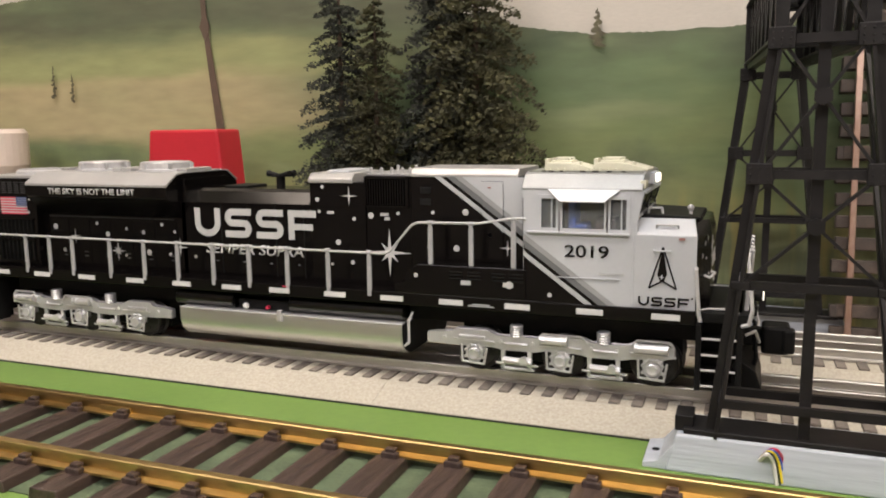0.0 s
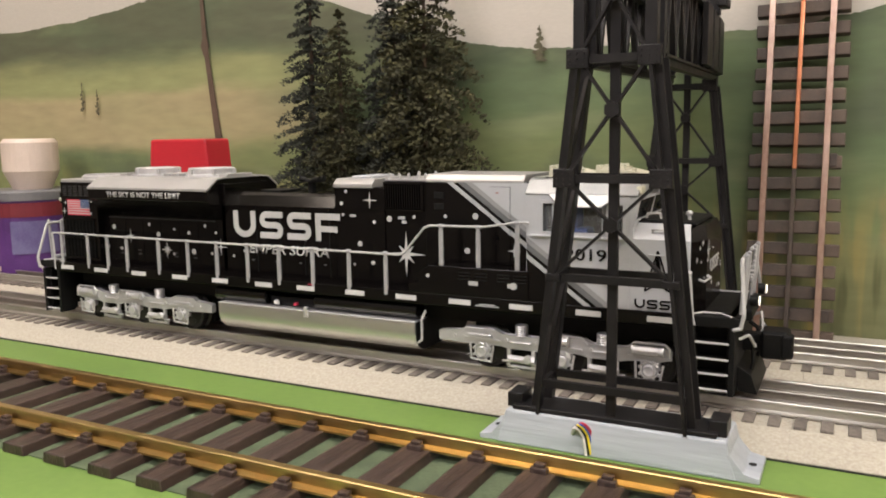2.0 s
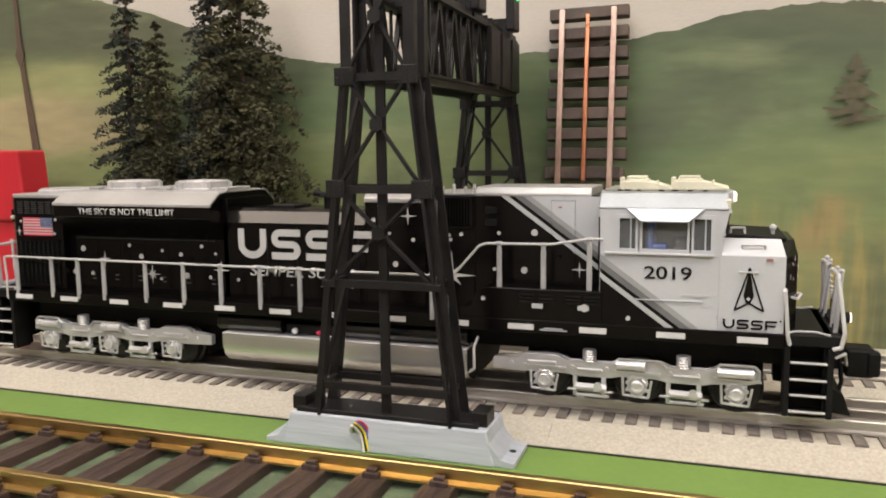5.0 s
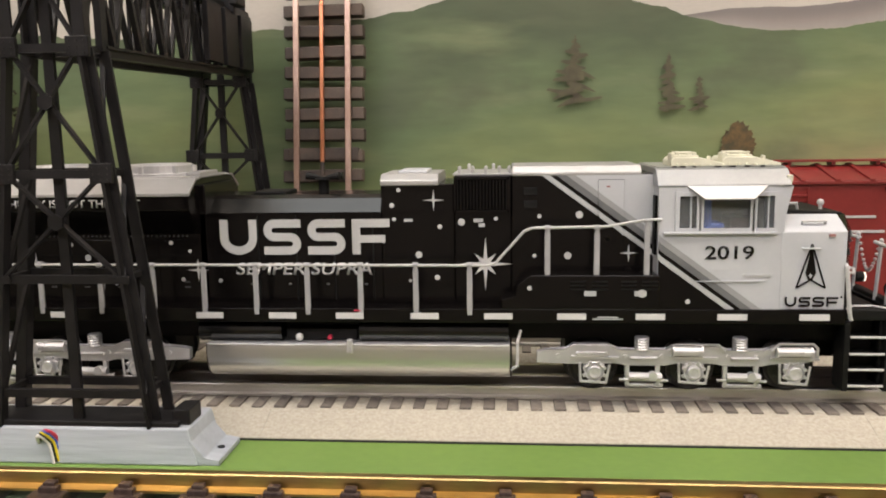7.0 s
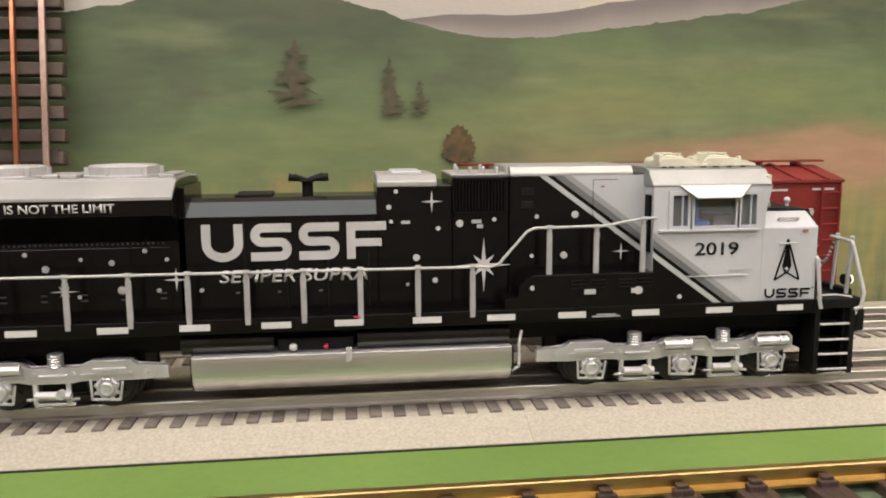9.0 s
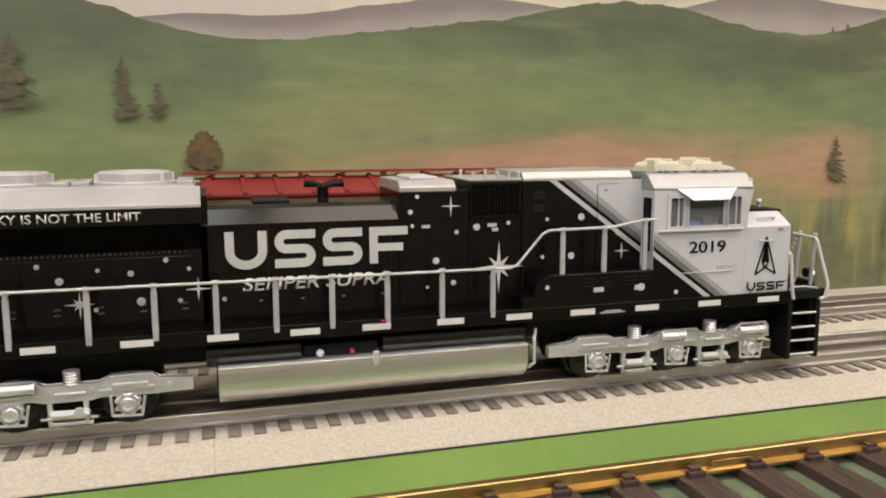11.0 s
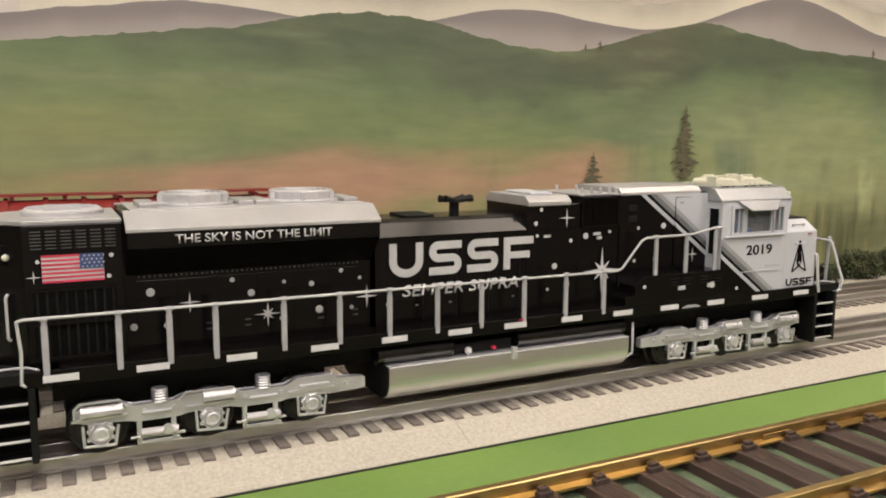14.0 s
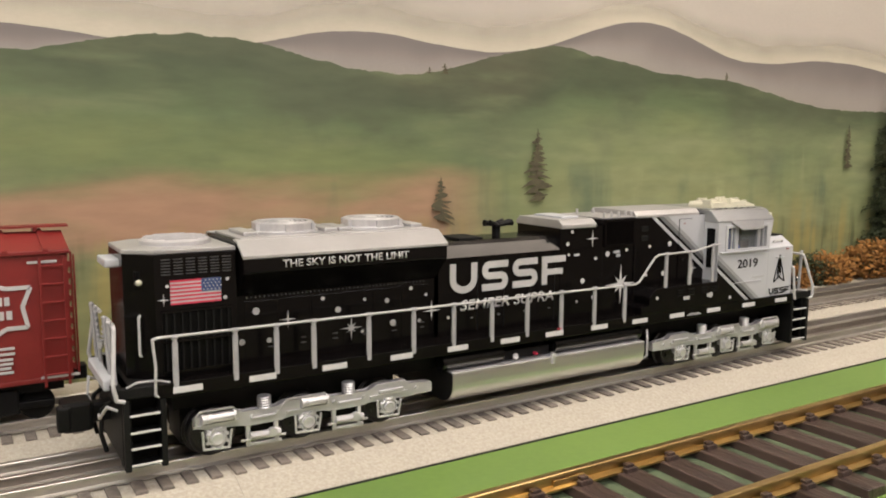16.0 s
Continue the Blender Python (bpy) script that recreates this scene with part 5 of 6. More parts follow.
def end_gear(loco, xe, s):
    """Pilot, coupler, hoses and end rails at the end xe; s is +1 at the front."""
    X = lambda d: xe + s * d
    part("pilot", boxed(min(X(-0.004), X(0)), max(X(-0.004), X(0)), -0.030, 0.030, 0.0060, 0.0405, 0.0006), DARK, loco)
    if s > 0:
        pl = [(X(0), 0.004), (X(0.009), 0.003), (X(0.006), 0.012), (X(0), 0.016)]
        part("plow", prismed(pl, -0.022, 0.022, "y", 0.0004), DARK, loco)
    bm = boxed(min(X(-0.002), X(0.012)), max(X(-0.002), X(0.012)), -0.0035, 0.0035, 0.0190, 0.0275, 0.0008)
    box(bm, min(X(0.008), X(0.0205)), max(X(0.008), X(0.0205)), -0.0075, 0.0065, 0.0165, 0.0300, 0.0016)
    box(bm, min(X(0.017), X(0.0225)), max(X(0.017), X(0.0225)), -0.0085, -0.0020, 0.0175, 0.0290, 0.0012)
    part("coupler", bm, DARK, loco, "black knuckle coupler")
    for y in (-0.012, 0.012):
        part("air_hose", tube(bmesh.new(), [(X(0.001), y, 0.030), (X(0.005), y, 0.027), (X(0.006), y * 1.08, 0.016), (X(0.004), y * 1.1, 0.008)], 0.0010, 7), DARK, loco)
        part("cut_lever", tube(bmesh.new(), [(X(0.001), y * 2.3, 0.030), (X(0.005), y * 2.2, 0.032), (X(0.007), y * 1.5, 0.025), (X(0.006), y * 0.8, 0.024)], 0.0007, 6), HANDRAIL, loco)
    part("end_platform", boxed(min(X(-0.027), X(0.003)), max(X(-0.027), X(0.003)), -0.0325, 0.0325, 0.0355, 0.0405, 0.0006), DARK, loco)
    part("anticlimber", boxed(min(X(0.001), X(0.0055)), max(X(0.001), X(0.0055)), -0.022, 0.022, 0.0375, 0.0425, 0.0008), WHITE if s < 0 else DARK, loco)
    for side in (-1, 1):
        er = part("end_rail", tube(bmesh.new(), [(X(-0.001), side * 0.0335, 0.0352), (X(0.0022), side * 0.0337, 0.0362), (X(0.0034), side * 0.0337, 0.0425), (X(0.0010), side * 0.0268, 0.0645), (X(0.001), side * 0.0255, 0.0660), (X(0.001), side * 0.0090, 0.0665)], 0.0009, 8), HANDRAIL, loco, "white end rail")
        for y, r in ((0.0235, 0.0010), (0.0120, 0.0009)):
            bm = rod(bmesh.new(), (X(0.001), side * y, 0.0405), (X(0.0025), side * y, 0.0670), r, 8)
            ball(bm, (X(0.0025), side * y, 0.0675), r * 1.2, 2)
            part("end_stanchion", bm, RAILING, er)
        part("platform_edge", tube(bmesh.new(), [(X(-0.0195), side * 0.0330, 0.0410), (X(-0.0150), side * 0.0285, 0.0412), (X(-0.0070), side * 0.0280, 0.0412), (X(-0.0020), side * 0.0330, 0.0410)], 0.0005, 6), HANDRAIL, er)
        if s > 0:
            part("step_rail", tube(bmesh.new(), [(X(-0.0205), side * 0.0318, 0.0600), (X(-0.0205), side * 0.0335, 0.0590), (X(-0.0188), side * 0.0342, 0.0395), (X(-0.0180), side * 0.0342, 0.0362)], 0.0009, 8), HANDRAIL, er)
        ch = bmesh.new()
        for k in range(9):
            f = k / 8
            ball(ch, (X(0.0025), side * (0.0105 - 0.021 * f * 0.5), 0.066 - 0.014 * math.sin(math.pi * f * 0.5)), 0.0009, 1)
        part("safety_chain", ch, RAILING, er)
    for y in (-0.016, 0.016) if s > 0 else ():
        bm = lathe(bmesh.new(), [(0.0026, 0), (0.0026, s * 0.0030), (0.0020, s * 0.0036)], (X(0.004), y, 0.0460), "x", 16)
        dl = part("ditch_light", bm, DARK, loco, "round ditch light")
        part("lens", lathe(bmesh.new(), [(0.0022, 0), (0.0022, s * 0.0004)], (X(0.0077), y, 0.0460), "x", 14), LENS, dl, "lit lens")


LENS = glow("headlight_lens", (1.0, 0.93, 0.8), 1.5)


def body(loco):
    # frame and walkway
    sill = part("sill", boxed(-0.2290, 0.2035, SIDE, -SIDE, 0.0340, 0.0405, 0.0004), BLACK, loco)
    for x in (-0.2165, -0.1830, -0.1475, -0.1110, -0.0775, -0.0435, -0.0125, 0.0215, 0.0545, 0.0868, 0.1210, 0.1560, 0.1905):
        part("sill_mark", boxed(x - 0.0063, x + 0.0063, SIDE - 0.0004, SIDE + 0.001, 0.0358, 0.0385), MARK, sill, "white reflective mark")
    part("under_frame", boxed(-0.2200, 0.2050, -0.019, 0.019, 0.0235, 0.0342), DARK, loco)
    # raised cabinets beside the hood
    for s in (-1, 1):
        y0, y1 = (SIDE, -0.020) if s < 0 else (0.020, -SIDE)
        cab = part("battery_box", prismed([(0.0560, 0.0403), (0.1250, 0.0403), (0.1250, 0.0557), (0.0690, 0.0557), (0.0655, 0.0535), (0.0625, 0.0505), (0.0625, 0.0455), (0.0560, 0.0450)], y0, y1, "y", 0.0005), BLACK, loco)
        if s < 0:
            for x in (0.0895, 0.0990, 0.1115, 0.1205):
                for k in range(3):
                    part("louvre", boxed(x - 0.0033, x + 0.0033, SIDE - 0.0004, SIDE + 0.0004, 0.0525 - k * 0.0017, 0.0531 - k * 0.0017), DARK, cab)
            for x in (0.0948, 0.1165):
                part("notice", boxed(x - 0.0026, x + 0.0026, SIDE - 0.0004, SIDE + 0.0004, 0.0464, 0.0486), STRIPE_LIGHT, cab, "pale grey notice")
            bm = bmesh.new()
            box(bm, 0.098, 0.107, SIDE - 0.0003, SIDE, 0.0366, 0.0371)
            box(bm, 0.096, 0.109, SIDE - 0.0003, SIDE, 0.0358, 0.0363)
            part("small_print", bm, STRIPE_LIGHT, cab)
    # long hood between radiator and inverter cabinet
    prof = [(-0.0210, 0.0403), (-0.0210, 0.0826), (-0.0165, 0.0888), (-0.0120, 0.0905), (0.0120, 0.0905), (0.0165, 0.0888), (0.0210, 0.0826), (0.0210, 0.0403)]
    hood = part("long_hood", prismed(prof, -0.0850, 0.0010, "x", 0.0003), BLACK, loco)
    for q in (-1, 1):
        part("hood_shoulder", prismed([(q * 0.0211, 0.0829), (q * 0.0166, 0.0890), (q * 0.0160, 0.0886), (q * 0.0206, 0.0826)], -0.0840, 0.0006, "x"), GLOSS, hood, "glossy black sloping shoulder")
    part("hood_lip", boxed(-0.0800, 0.0008, -0.0216, 0.0216, 0.0820, 0.0828), BLACK, hood)
    for x in (-0.066, -0.048, -0.030, -0.012):
        part("hood_door", boxed(x - 0.0085, x + 0.0085, HOOD - 0.00025, HOOD + 0.001, 0.0420, 0.0560, 0.0002), BLACK, hood)
        part("door_latch", boxed(x + 0.0045, x + 0.0060, HOOD - 0.0005, HOOD, 0.0490, 0.0497), STRIPE_DARK, hood)
        part("door_seam", boxed(x + 0.0086, x + 0.0092, HOOD - 0.00035, HOOD + 0.001, 0.0420, 0.0815), DARK, hood)
    part("walkway_light", boxed(-0.0105, -0.0075, SIDE - 0.0003, SIDE + 0.001, 0.0393, 0.0400), FLAG_RED, sill, "small red light")
    # inverter cabinet
    inv = part("inverter_cabinet", boxed(0.0010, 0.0345, HOOD, -HOOD, 0.0403, 0.0955, 0.0006), BLACK, loco)
    part("cabinet_lip", boxed(0.0012, 0.0300, HOOD - 0.0005, HOOD + 0.001, 0.0826, 0.0832), BLACK, inv)
    part("cabinet_roof", prismed([(-0.0222, 0.0948), (-0.0222, 0.0972), (-0.0185, 0.1000), (0.0185, 0.1000), (0.0222, 0.0972), (0.0222, 0.0948)], 0.0010, 0.0275, "x", 0.0005), ROOF, inv, "silver roof hatch")
    part("roof_hatch", boxed(0.0080, 0.0215, -0.013, 0.013, 0.0998, 0.1013, 0.0006), WHITE, inv)
    part("notice", boxed(0.0115, 0.0155, HOOD - 0.0003, HOOD, 0.0783, 0.0797), STRIPE_LIGHT, inv)
    # grille section
    gr = part("grille_cabinet", boxed(0.0345, 0.0605, HOOD + 0.0006, -HOOD - 0.0006, 0.0403, 0.0990, 0.0006), BLACK, loco)
    part("grille_recess", boxed(0.0353, 0.0588, HOOD + 0.0001, HOOD + 0.001, 0.0834, 0.0973), SCREEN, gr)
    for k in range(16):
        x = 0.0362 + k * 0.00147
        part("grille_slat", boxed(x - 0.0003, x + 0.0003, HOOD - 0.0008, HOOD + 0.0004, 0.0838, 0.0970), BLACK, gr)
    for a in ((0.0348, 0.0593, 0.0973, 0.0985), (0.0348, 0.0593, 0.0824, 0.0834), (0.0345, 0.0354, 0.0824, 0.0985), (0.0586, 0.0597, 0.0824, 0.0985)):
        part("grille_frame", boxed(a[0], a[1], HOOD - 0.0010, HOOD + 0.0006, a[2], a[3]), BLACK, gr)
    part("roof_panel", boxed(0.0340, 0.0610, -0.0195, 0.0195, 0.0990, 0.1000, 0.0003), ROOF, gr)
    for x, y in ((0.037, -0.018), (0.043, -0.018), (0.049, -0.018), (0.055, -0.018), (0.0595, -0.018), (0.040, 0.010), (0.052, 0.008)):
        bm = rod(bmesh.new(), (x, y, 0.0998), (x, y, 0.1022), 0.0008, 6)
        ball(bm, (x, y, 0.1024), 0.0010, 1)
        part("lift_eye", bm, SILVER, gr)
    for x, zz, w in ((0.0455, 0.0787, 0.0022), (0.0470, 0.0765, 0.0014)):
        part("notice", boxed(x - w, x + w, HOOD - 0.0003, HOOD + 0.001, zz - 0.0008, zz + 0.0008), STRIPE_LIGHT, gr)
    # hood behind the cab
    bh = part("cab_hood", boxed(0.0605, 0.1250, HOOD, -HOOD, 0.0403, 0.0993, 0.0006), BLACK, loco)
    part("hood_roof", prismed([(-0.0212, 0.0985), (-0.0212, 0.1000), (-0.0185, 0.1030), (0.0185, 0.1030), (0.0212, 0.1000), (0.0212, 0.0985)], 0.0608, 0.1180, "x", 0.0005), ROOF, bh, "silver hood roof")
    for k, z in enumerate((0.0900, 0.0840)):
        part("louvre_panel", boxed(0.0660, 0.0720, HOOD - 0.0003, HOOD, z, z + 0.0035, 0.0002), DARK, bh)
    yh = HOOD - 0.00025
    slanted(bh, "light_stripe", 0.0735, 0.0772, 0.0405, 0.0988, yh, STRIPE_LIGHT, 0.06, 0.1240)
    slanted(bh, "dark_stripe", 0.0800, 0.0845, 0.0405, 0.0988, yh, STRIPE_DARK, 0.06, 0.1240)
    slanted(bh, "grey_stripe", 0.0845, 0.0885, 0.0405, 0.0988, yh, STRIPE_MID, 0.06, 0.1240)
    slanted(bh, "white_field", 0.0885, 0.30, 0.0405, 0.0988, yh, WHITE, 0.06, 0.1240)
    door = part("hood_door", boxed(0.0990, 0.1105, HOOD - 0.0007, HOOD - 0.0003, 0.0560, 0.0968, 0.0002), BLACK, bh)
    slanted(door, "white_field", 0.0885, 0.30, 0.0562, 0.0966, HOOD - 0.0008, WHITE, 0.0991, 0.1104)
    slanted(door, "grey_stripe", 0.0845, 0.0885, 0.0562, 0.0966, HOOD - 0.0008, STRIPE_MID, 0.0991, 0.1104)
    slanted(door, "dark_stripe", 0.0800, 0.0845, 0.0562, 0.0966, HOOD - 0.0008, STRIPE_DARK, 0.0991, 0.1104)
    slanted(door, "light_stripe", 0.0735, 0.0772, 0.0562, 0.0966, HOOD - 0.0008, STRIPE_LIGHT, 0.0991, 0.1104)
    part("door_latch", boxed(0.1026, 0.1042, HOOD - 0.0012, HOOD - 0.0007, 0.0933, 0.0940), LATCH, door)
    # radiator section
    rd = part("radiator_hood", boxed(-0.1920, -0.0815, HOOD, -HOOD, 0.0403, 0.0960, 0.0005), BLACK, loco)
    flare = [(-0.0205, 0.0725), (-0.0320, 0.0845), (-0.0335, 0.0855), (-0.0335, 0.0920), (-0.0240, 0.0985), (-0.0200, 0.0990), (0.0200, 0.0990), (0.0240, 0.0985), (0.0335, 0.0920), (0.0335, 0.0855), (0.0320, 0.0845), (0.0205, 0.0725)]
    wing = part("radiator_wing", prismed(flare, -0.1905, -0.0843, "x", 0.0004), BLACK, loco, "black flared radiator wing")
    for s in (-1, 1):
        q = [(s * 0.0338, 0.0917), (s * 0.0338, 0.0932), (s * 0.0245, 0.0993), (s * 0.0190, 0.0995), (s * 0.0190, 0.0988), (s * 0.0242, 0.0986)]
        part("wing_roof", prismed(q, -0.1908, -0.0840, "x", 0.0002), ROOF, wing, "silver sloping wing roof")
        part("screen", prismed([(s * 0.0211, 0.0735), (s * 0.0322, 0.0848), (s * 0.0318, 0.0850), (s * 0.0207, 0.0740)], -0.1890, -0.0860, "x"), SCREEN, wing, "black mesh screen")
    part("wing_deck", boxed(-0.1880, -0.0860, -0.0215, 0.0215, 0.0988, 0.0998, 0.0003), ROOF, wing)
    for k in range(46):
        x = -0.1860 + k * 0.0021
        part("rivet", boxed(x, x + 0.0007, HOOD - 0.0005, HOOD + 0.0004, 0.0718, 0.0725), LOUVRE, wing)
    for k in range(6):
        x = -0.1790 + k * 0.0165
        part("hood_door", boxed(x - 0.0078, x + 0.0078, HOOD - 0.0003, HOOD + 0.001, 0.0430, 0.0705, 0.0002), BLACK, rd)
        for z in (0.0475, 0.0500):
            part("door_latch", boxed(x + 0.0030, x + 0.0056, HOOD - 0.0006, HOOD, z, z + 0.0007), LOUVRE, rd)
    for x in (-0.1595, -0.1108):
        bm = lathe(bmesh.new(), [(0.0172, 0.0995), (0.0172, 0.1008), (0.0150, 0.1012), (0.0150, 0.1046), (0.0143, 0.1052), (0.0128, 0.1052), (0.0125, 0.1030), (0.0020, 0.1030)], (x, 0, 0), "z", 36)
        fan = part("roof_fan", bm, CHROME, loco, "silver round roof fan")
        for k in range(8):
            a = k * math.pi / 4
            part("fan_blade", strut(bmesh.new(), (x + 0.003 * math.cos(a), 0.003 * math.sin(a), 0.1036), (x + 0.0125 * math.cos(a), 0.0125 * math.sin(a), 0.1036), 0.0032, 0.0006), STRIPE_DARK, fan)
        for k in range(4):
            r = 0.0046 + 0.0026 * k
            ring = [(x + r * math.cos(q * math.pi / 12), r * math.sin(q * math.pi / 12), 0.1050) for q in range(25)]
            part("grille_ring", tube(bmesh.new(), ring, 0.0003, 5), SILVER, fan)
        part("fan_hub", lathe(bmesh.new(), [(0.0040, 0.1030), (0.0040, 0.1048), (0.0030, 0.1052)], (x, 0, 0), "z", 16), SILVER, fan)
        for k in range(6):
            a = k * math.pi / 3 + 0.3
            part("fan_lug", boxed(x + 0.0155 * math.cos(a) - 0.001, x + 0.0155 * math.cos(a) + 0.001, 0.0155 * math.sin(a) - 0.001, 0.0155 * math.sin(a) + 0.001, 0.1000, 0.1044), SILVER, fan)
        for s in (-1, 1):
            part("fan_skirt", boxed(x + s * 0.0205 - 0.0035, x + s * 0.0205 + 0.0035, -0.012, 0.012, 0.0996, 0.1016, 0.0005), ROOF, fan)
    # rear hood with chamfered corners
    rear = [(-0.1915, -0.0262), (-0.1915, 0.0262), (-0.2270, 0.0262), (-0.2385, 0.0165), (-0.2385, -0.0165), (-0.2270, -0.0262)]
    rh = part("rear_hood", prismed(rear, 0.0403, 0.0955, "z", 0.0004), BLACK, loco)
    part("rear_roof", prismed([(x * 1.0, y * 0.97) for x, y in rear], 0.0953, 0.0972, "z", 0.0004), ROOF, rh, "silver rear roof")
    bm = lathe(bmesh.new(), [(0.0158, 0.0970), (0.0158, 0.0990), (0.0145, 0.0998), (0.0030, 0.0998)], (-0.2120, 0, 0), "z", 32)
    rf = part("roof_fan", bm, CHROME, rh, "silver round fan with a grid")
    for k in range(7):
        o = -0.012 + k * 0.004
        w = math.sqrt(0.0140 ** 2 - o ** 2)
        part("fan_bar", boxed(-0.2120 - w, -0.2120 + w, o - 0.0004, o + 0.0004, 0.0997, 0.1004), SILVER, rf)
    yr = -0.0262
    for k in range(6):
        x = -0.2225 + k * 0.0053
        for j in range(6):
            part("louvre", boxed(x - 0.0019, x + 0.0019, yr - 0.0004, yr + 0.0004, 0.0862 + j * 0.0013, 0.0867 + j * 0.0013), LOUVRE, rh)
    gl = part("rear_grille", boxed(-0.2245, -0.1945, yr - 0.0003, yr + 0.001, 0.0440, 0.0700), SCREEN, rh, "dark grille over pipes")
    for k in range(9):
        x = -0.2230 + k * 0.0034
        part("grille_bar", boxed(x - 0.0004, x + 0.0004, yr - 0.0009, yr - 0.0002, 0.0440, 0.0700), DARK, gl)
    for z in (0.0435, 0.0570, 0.0702):
        part("grille_rail", boxed(-0.2250, -0.1940, yr - 0.0010, yr, z - 0.0005, z + 0.0005), BLACK, gl)
    rail = tube(bmesh.new(), [(-0.2330, -0.0225, 0.0690), (-0.2338, -0.0232, 0.0680), (-0.2338, -0.0232, 0.0520), (-0.2330, -0.0225, 0.0510)], 0.0006, 6)
    part("grab_iron", rail, HANDRAIL, rh, "white grab iron")
    cl = part("class_light", boxed(-0.2345, -0.2310, -0.0218, -0.0195, 0.0805, 0.0880, 0.0004), SCREEN, rh)
    part("lens", ball(bmesh.new(), (-0.2330, -0.0222, 0.0832), 0.0014), IVORY, cl, "small ivory lens")
    part("number_box", boxed(-0.2445, -0.2380, -0.010, 0.010, 0.0890, 0.0925, 0.0006), WHITE, rh, "white rear lamp housing")
    # flag on the rear hood
    fl = part("flag_ground", boxed(-0.2209, -0.1988, yr - 0.0002, yr + 0.0004, 0.0730, 0.0838), DECAL, rh, "painted flag with red and white stripes")
    for k in range(7):
        z = 0.0730 + k * 2 * 0.0108 / 13
        part("flag_stripe", boxed(-0.2209, -0.1988, yr - 0.0003, yr + 0.0002, z, z + 0.0108 / 13), FLAG_RED, fl)
    part("flag_canton", boxed(-0.2075, -0.1988, yr - 0.0004, yr + 0.0002, 0.0780, 0.0838), FLAG_BLUE, fl)
    bm = bmesh.new()
    for i in range(5):
        for j in range(4):
            dot(bm, -0.2065 + i * 0.0017 + (0.0008 if j % 2 else 0), 0.0788 + j * 0.0014, yr - 0.0004, 0.00033, 0.0001)
    part("flag_stars", bm, DECAL, fl)
    # horn
    hn = rod(bmesh.new(), (-0.0300, 0, 0.0900), (-0.0300, 0, 0.0968), 0.0026, 10)
    horn = part("horn", hn, DARK, loco, "black roof horn")
    for y, d, ln in ((-0.0035, 1, 0.0085), (0.0035, 1, 0.007), (0, -1, 0.0085), (-0.002, -1, 0.006), (0.0, 1, 0.0095)):
        part("horn_bell", rod(bmesh.new(), (-0.0300, y, 0.0975), (-0.0300 + d * ln, y, 0.0985), 0.0006, 10, 0.0019), DARK, horn)
    part("horn_bracket", boxed(-0.0335, -0.0265, -0.0045, 0.0045, 0.0965, 0.0975, 0.0003), DARK, horn)
    part("exhaust_hatch", boxed(-0.062, -0.046, -0.010, 0.010, 0.0903, 0.0918, 0.0005), DARK, hood)


STRIPE_MID = material("mid_grey_stripe", (0.30, 0.305, 0.31), (0.27, 0.275, 0.28), 60, 0.4)


def wall_with_holes(name, x0, x1, z0, z1, holes, y0, y1, mat, parent):
    """A wall in the xz plane with rectangular openings, as a grid of bars."""
    xs = sorted({x0, x1, *(h[0] for h in holes), *(h[1] for h in holes)})
    zs = sorted({z0, z1, *(h[2] for h in holes), *(h[3] for h in holes)})
    bm = bmesh.new()
    for xa, xb in zip(xs, xs[1:]):
        for za, zb in zip(zs, zs[1:]):
            if not any(h[0] <= xa and xb <= h[1] and h[2] <= za and zb <= h[3] for h in holes):
                box(bm, xa, xb, y0, y1, za, zb)
    bmesh.ops.remove_doubles(bm, verts=bm.verts[:], dist=0.000001)
    return part(name, bm, mat, parent)


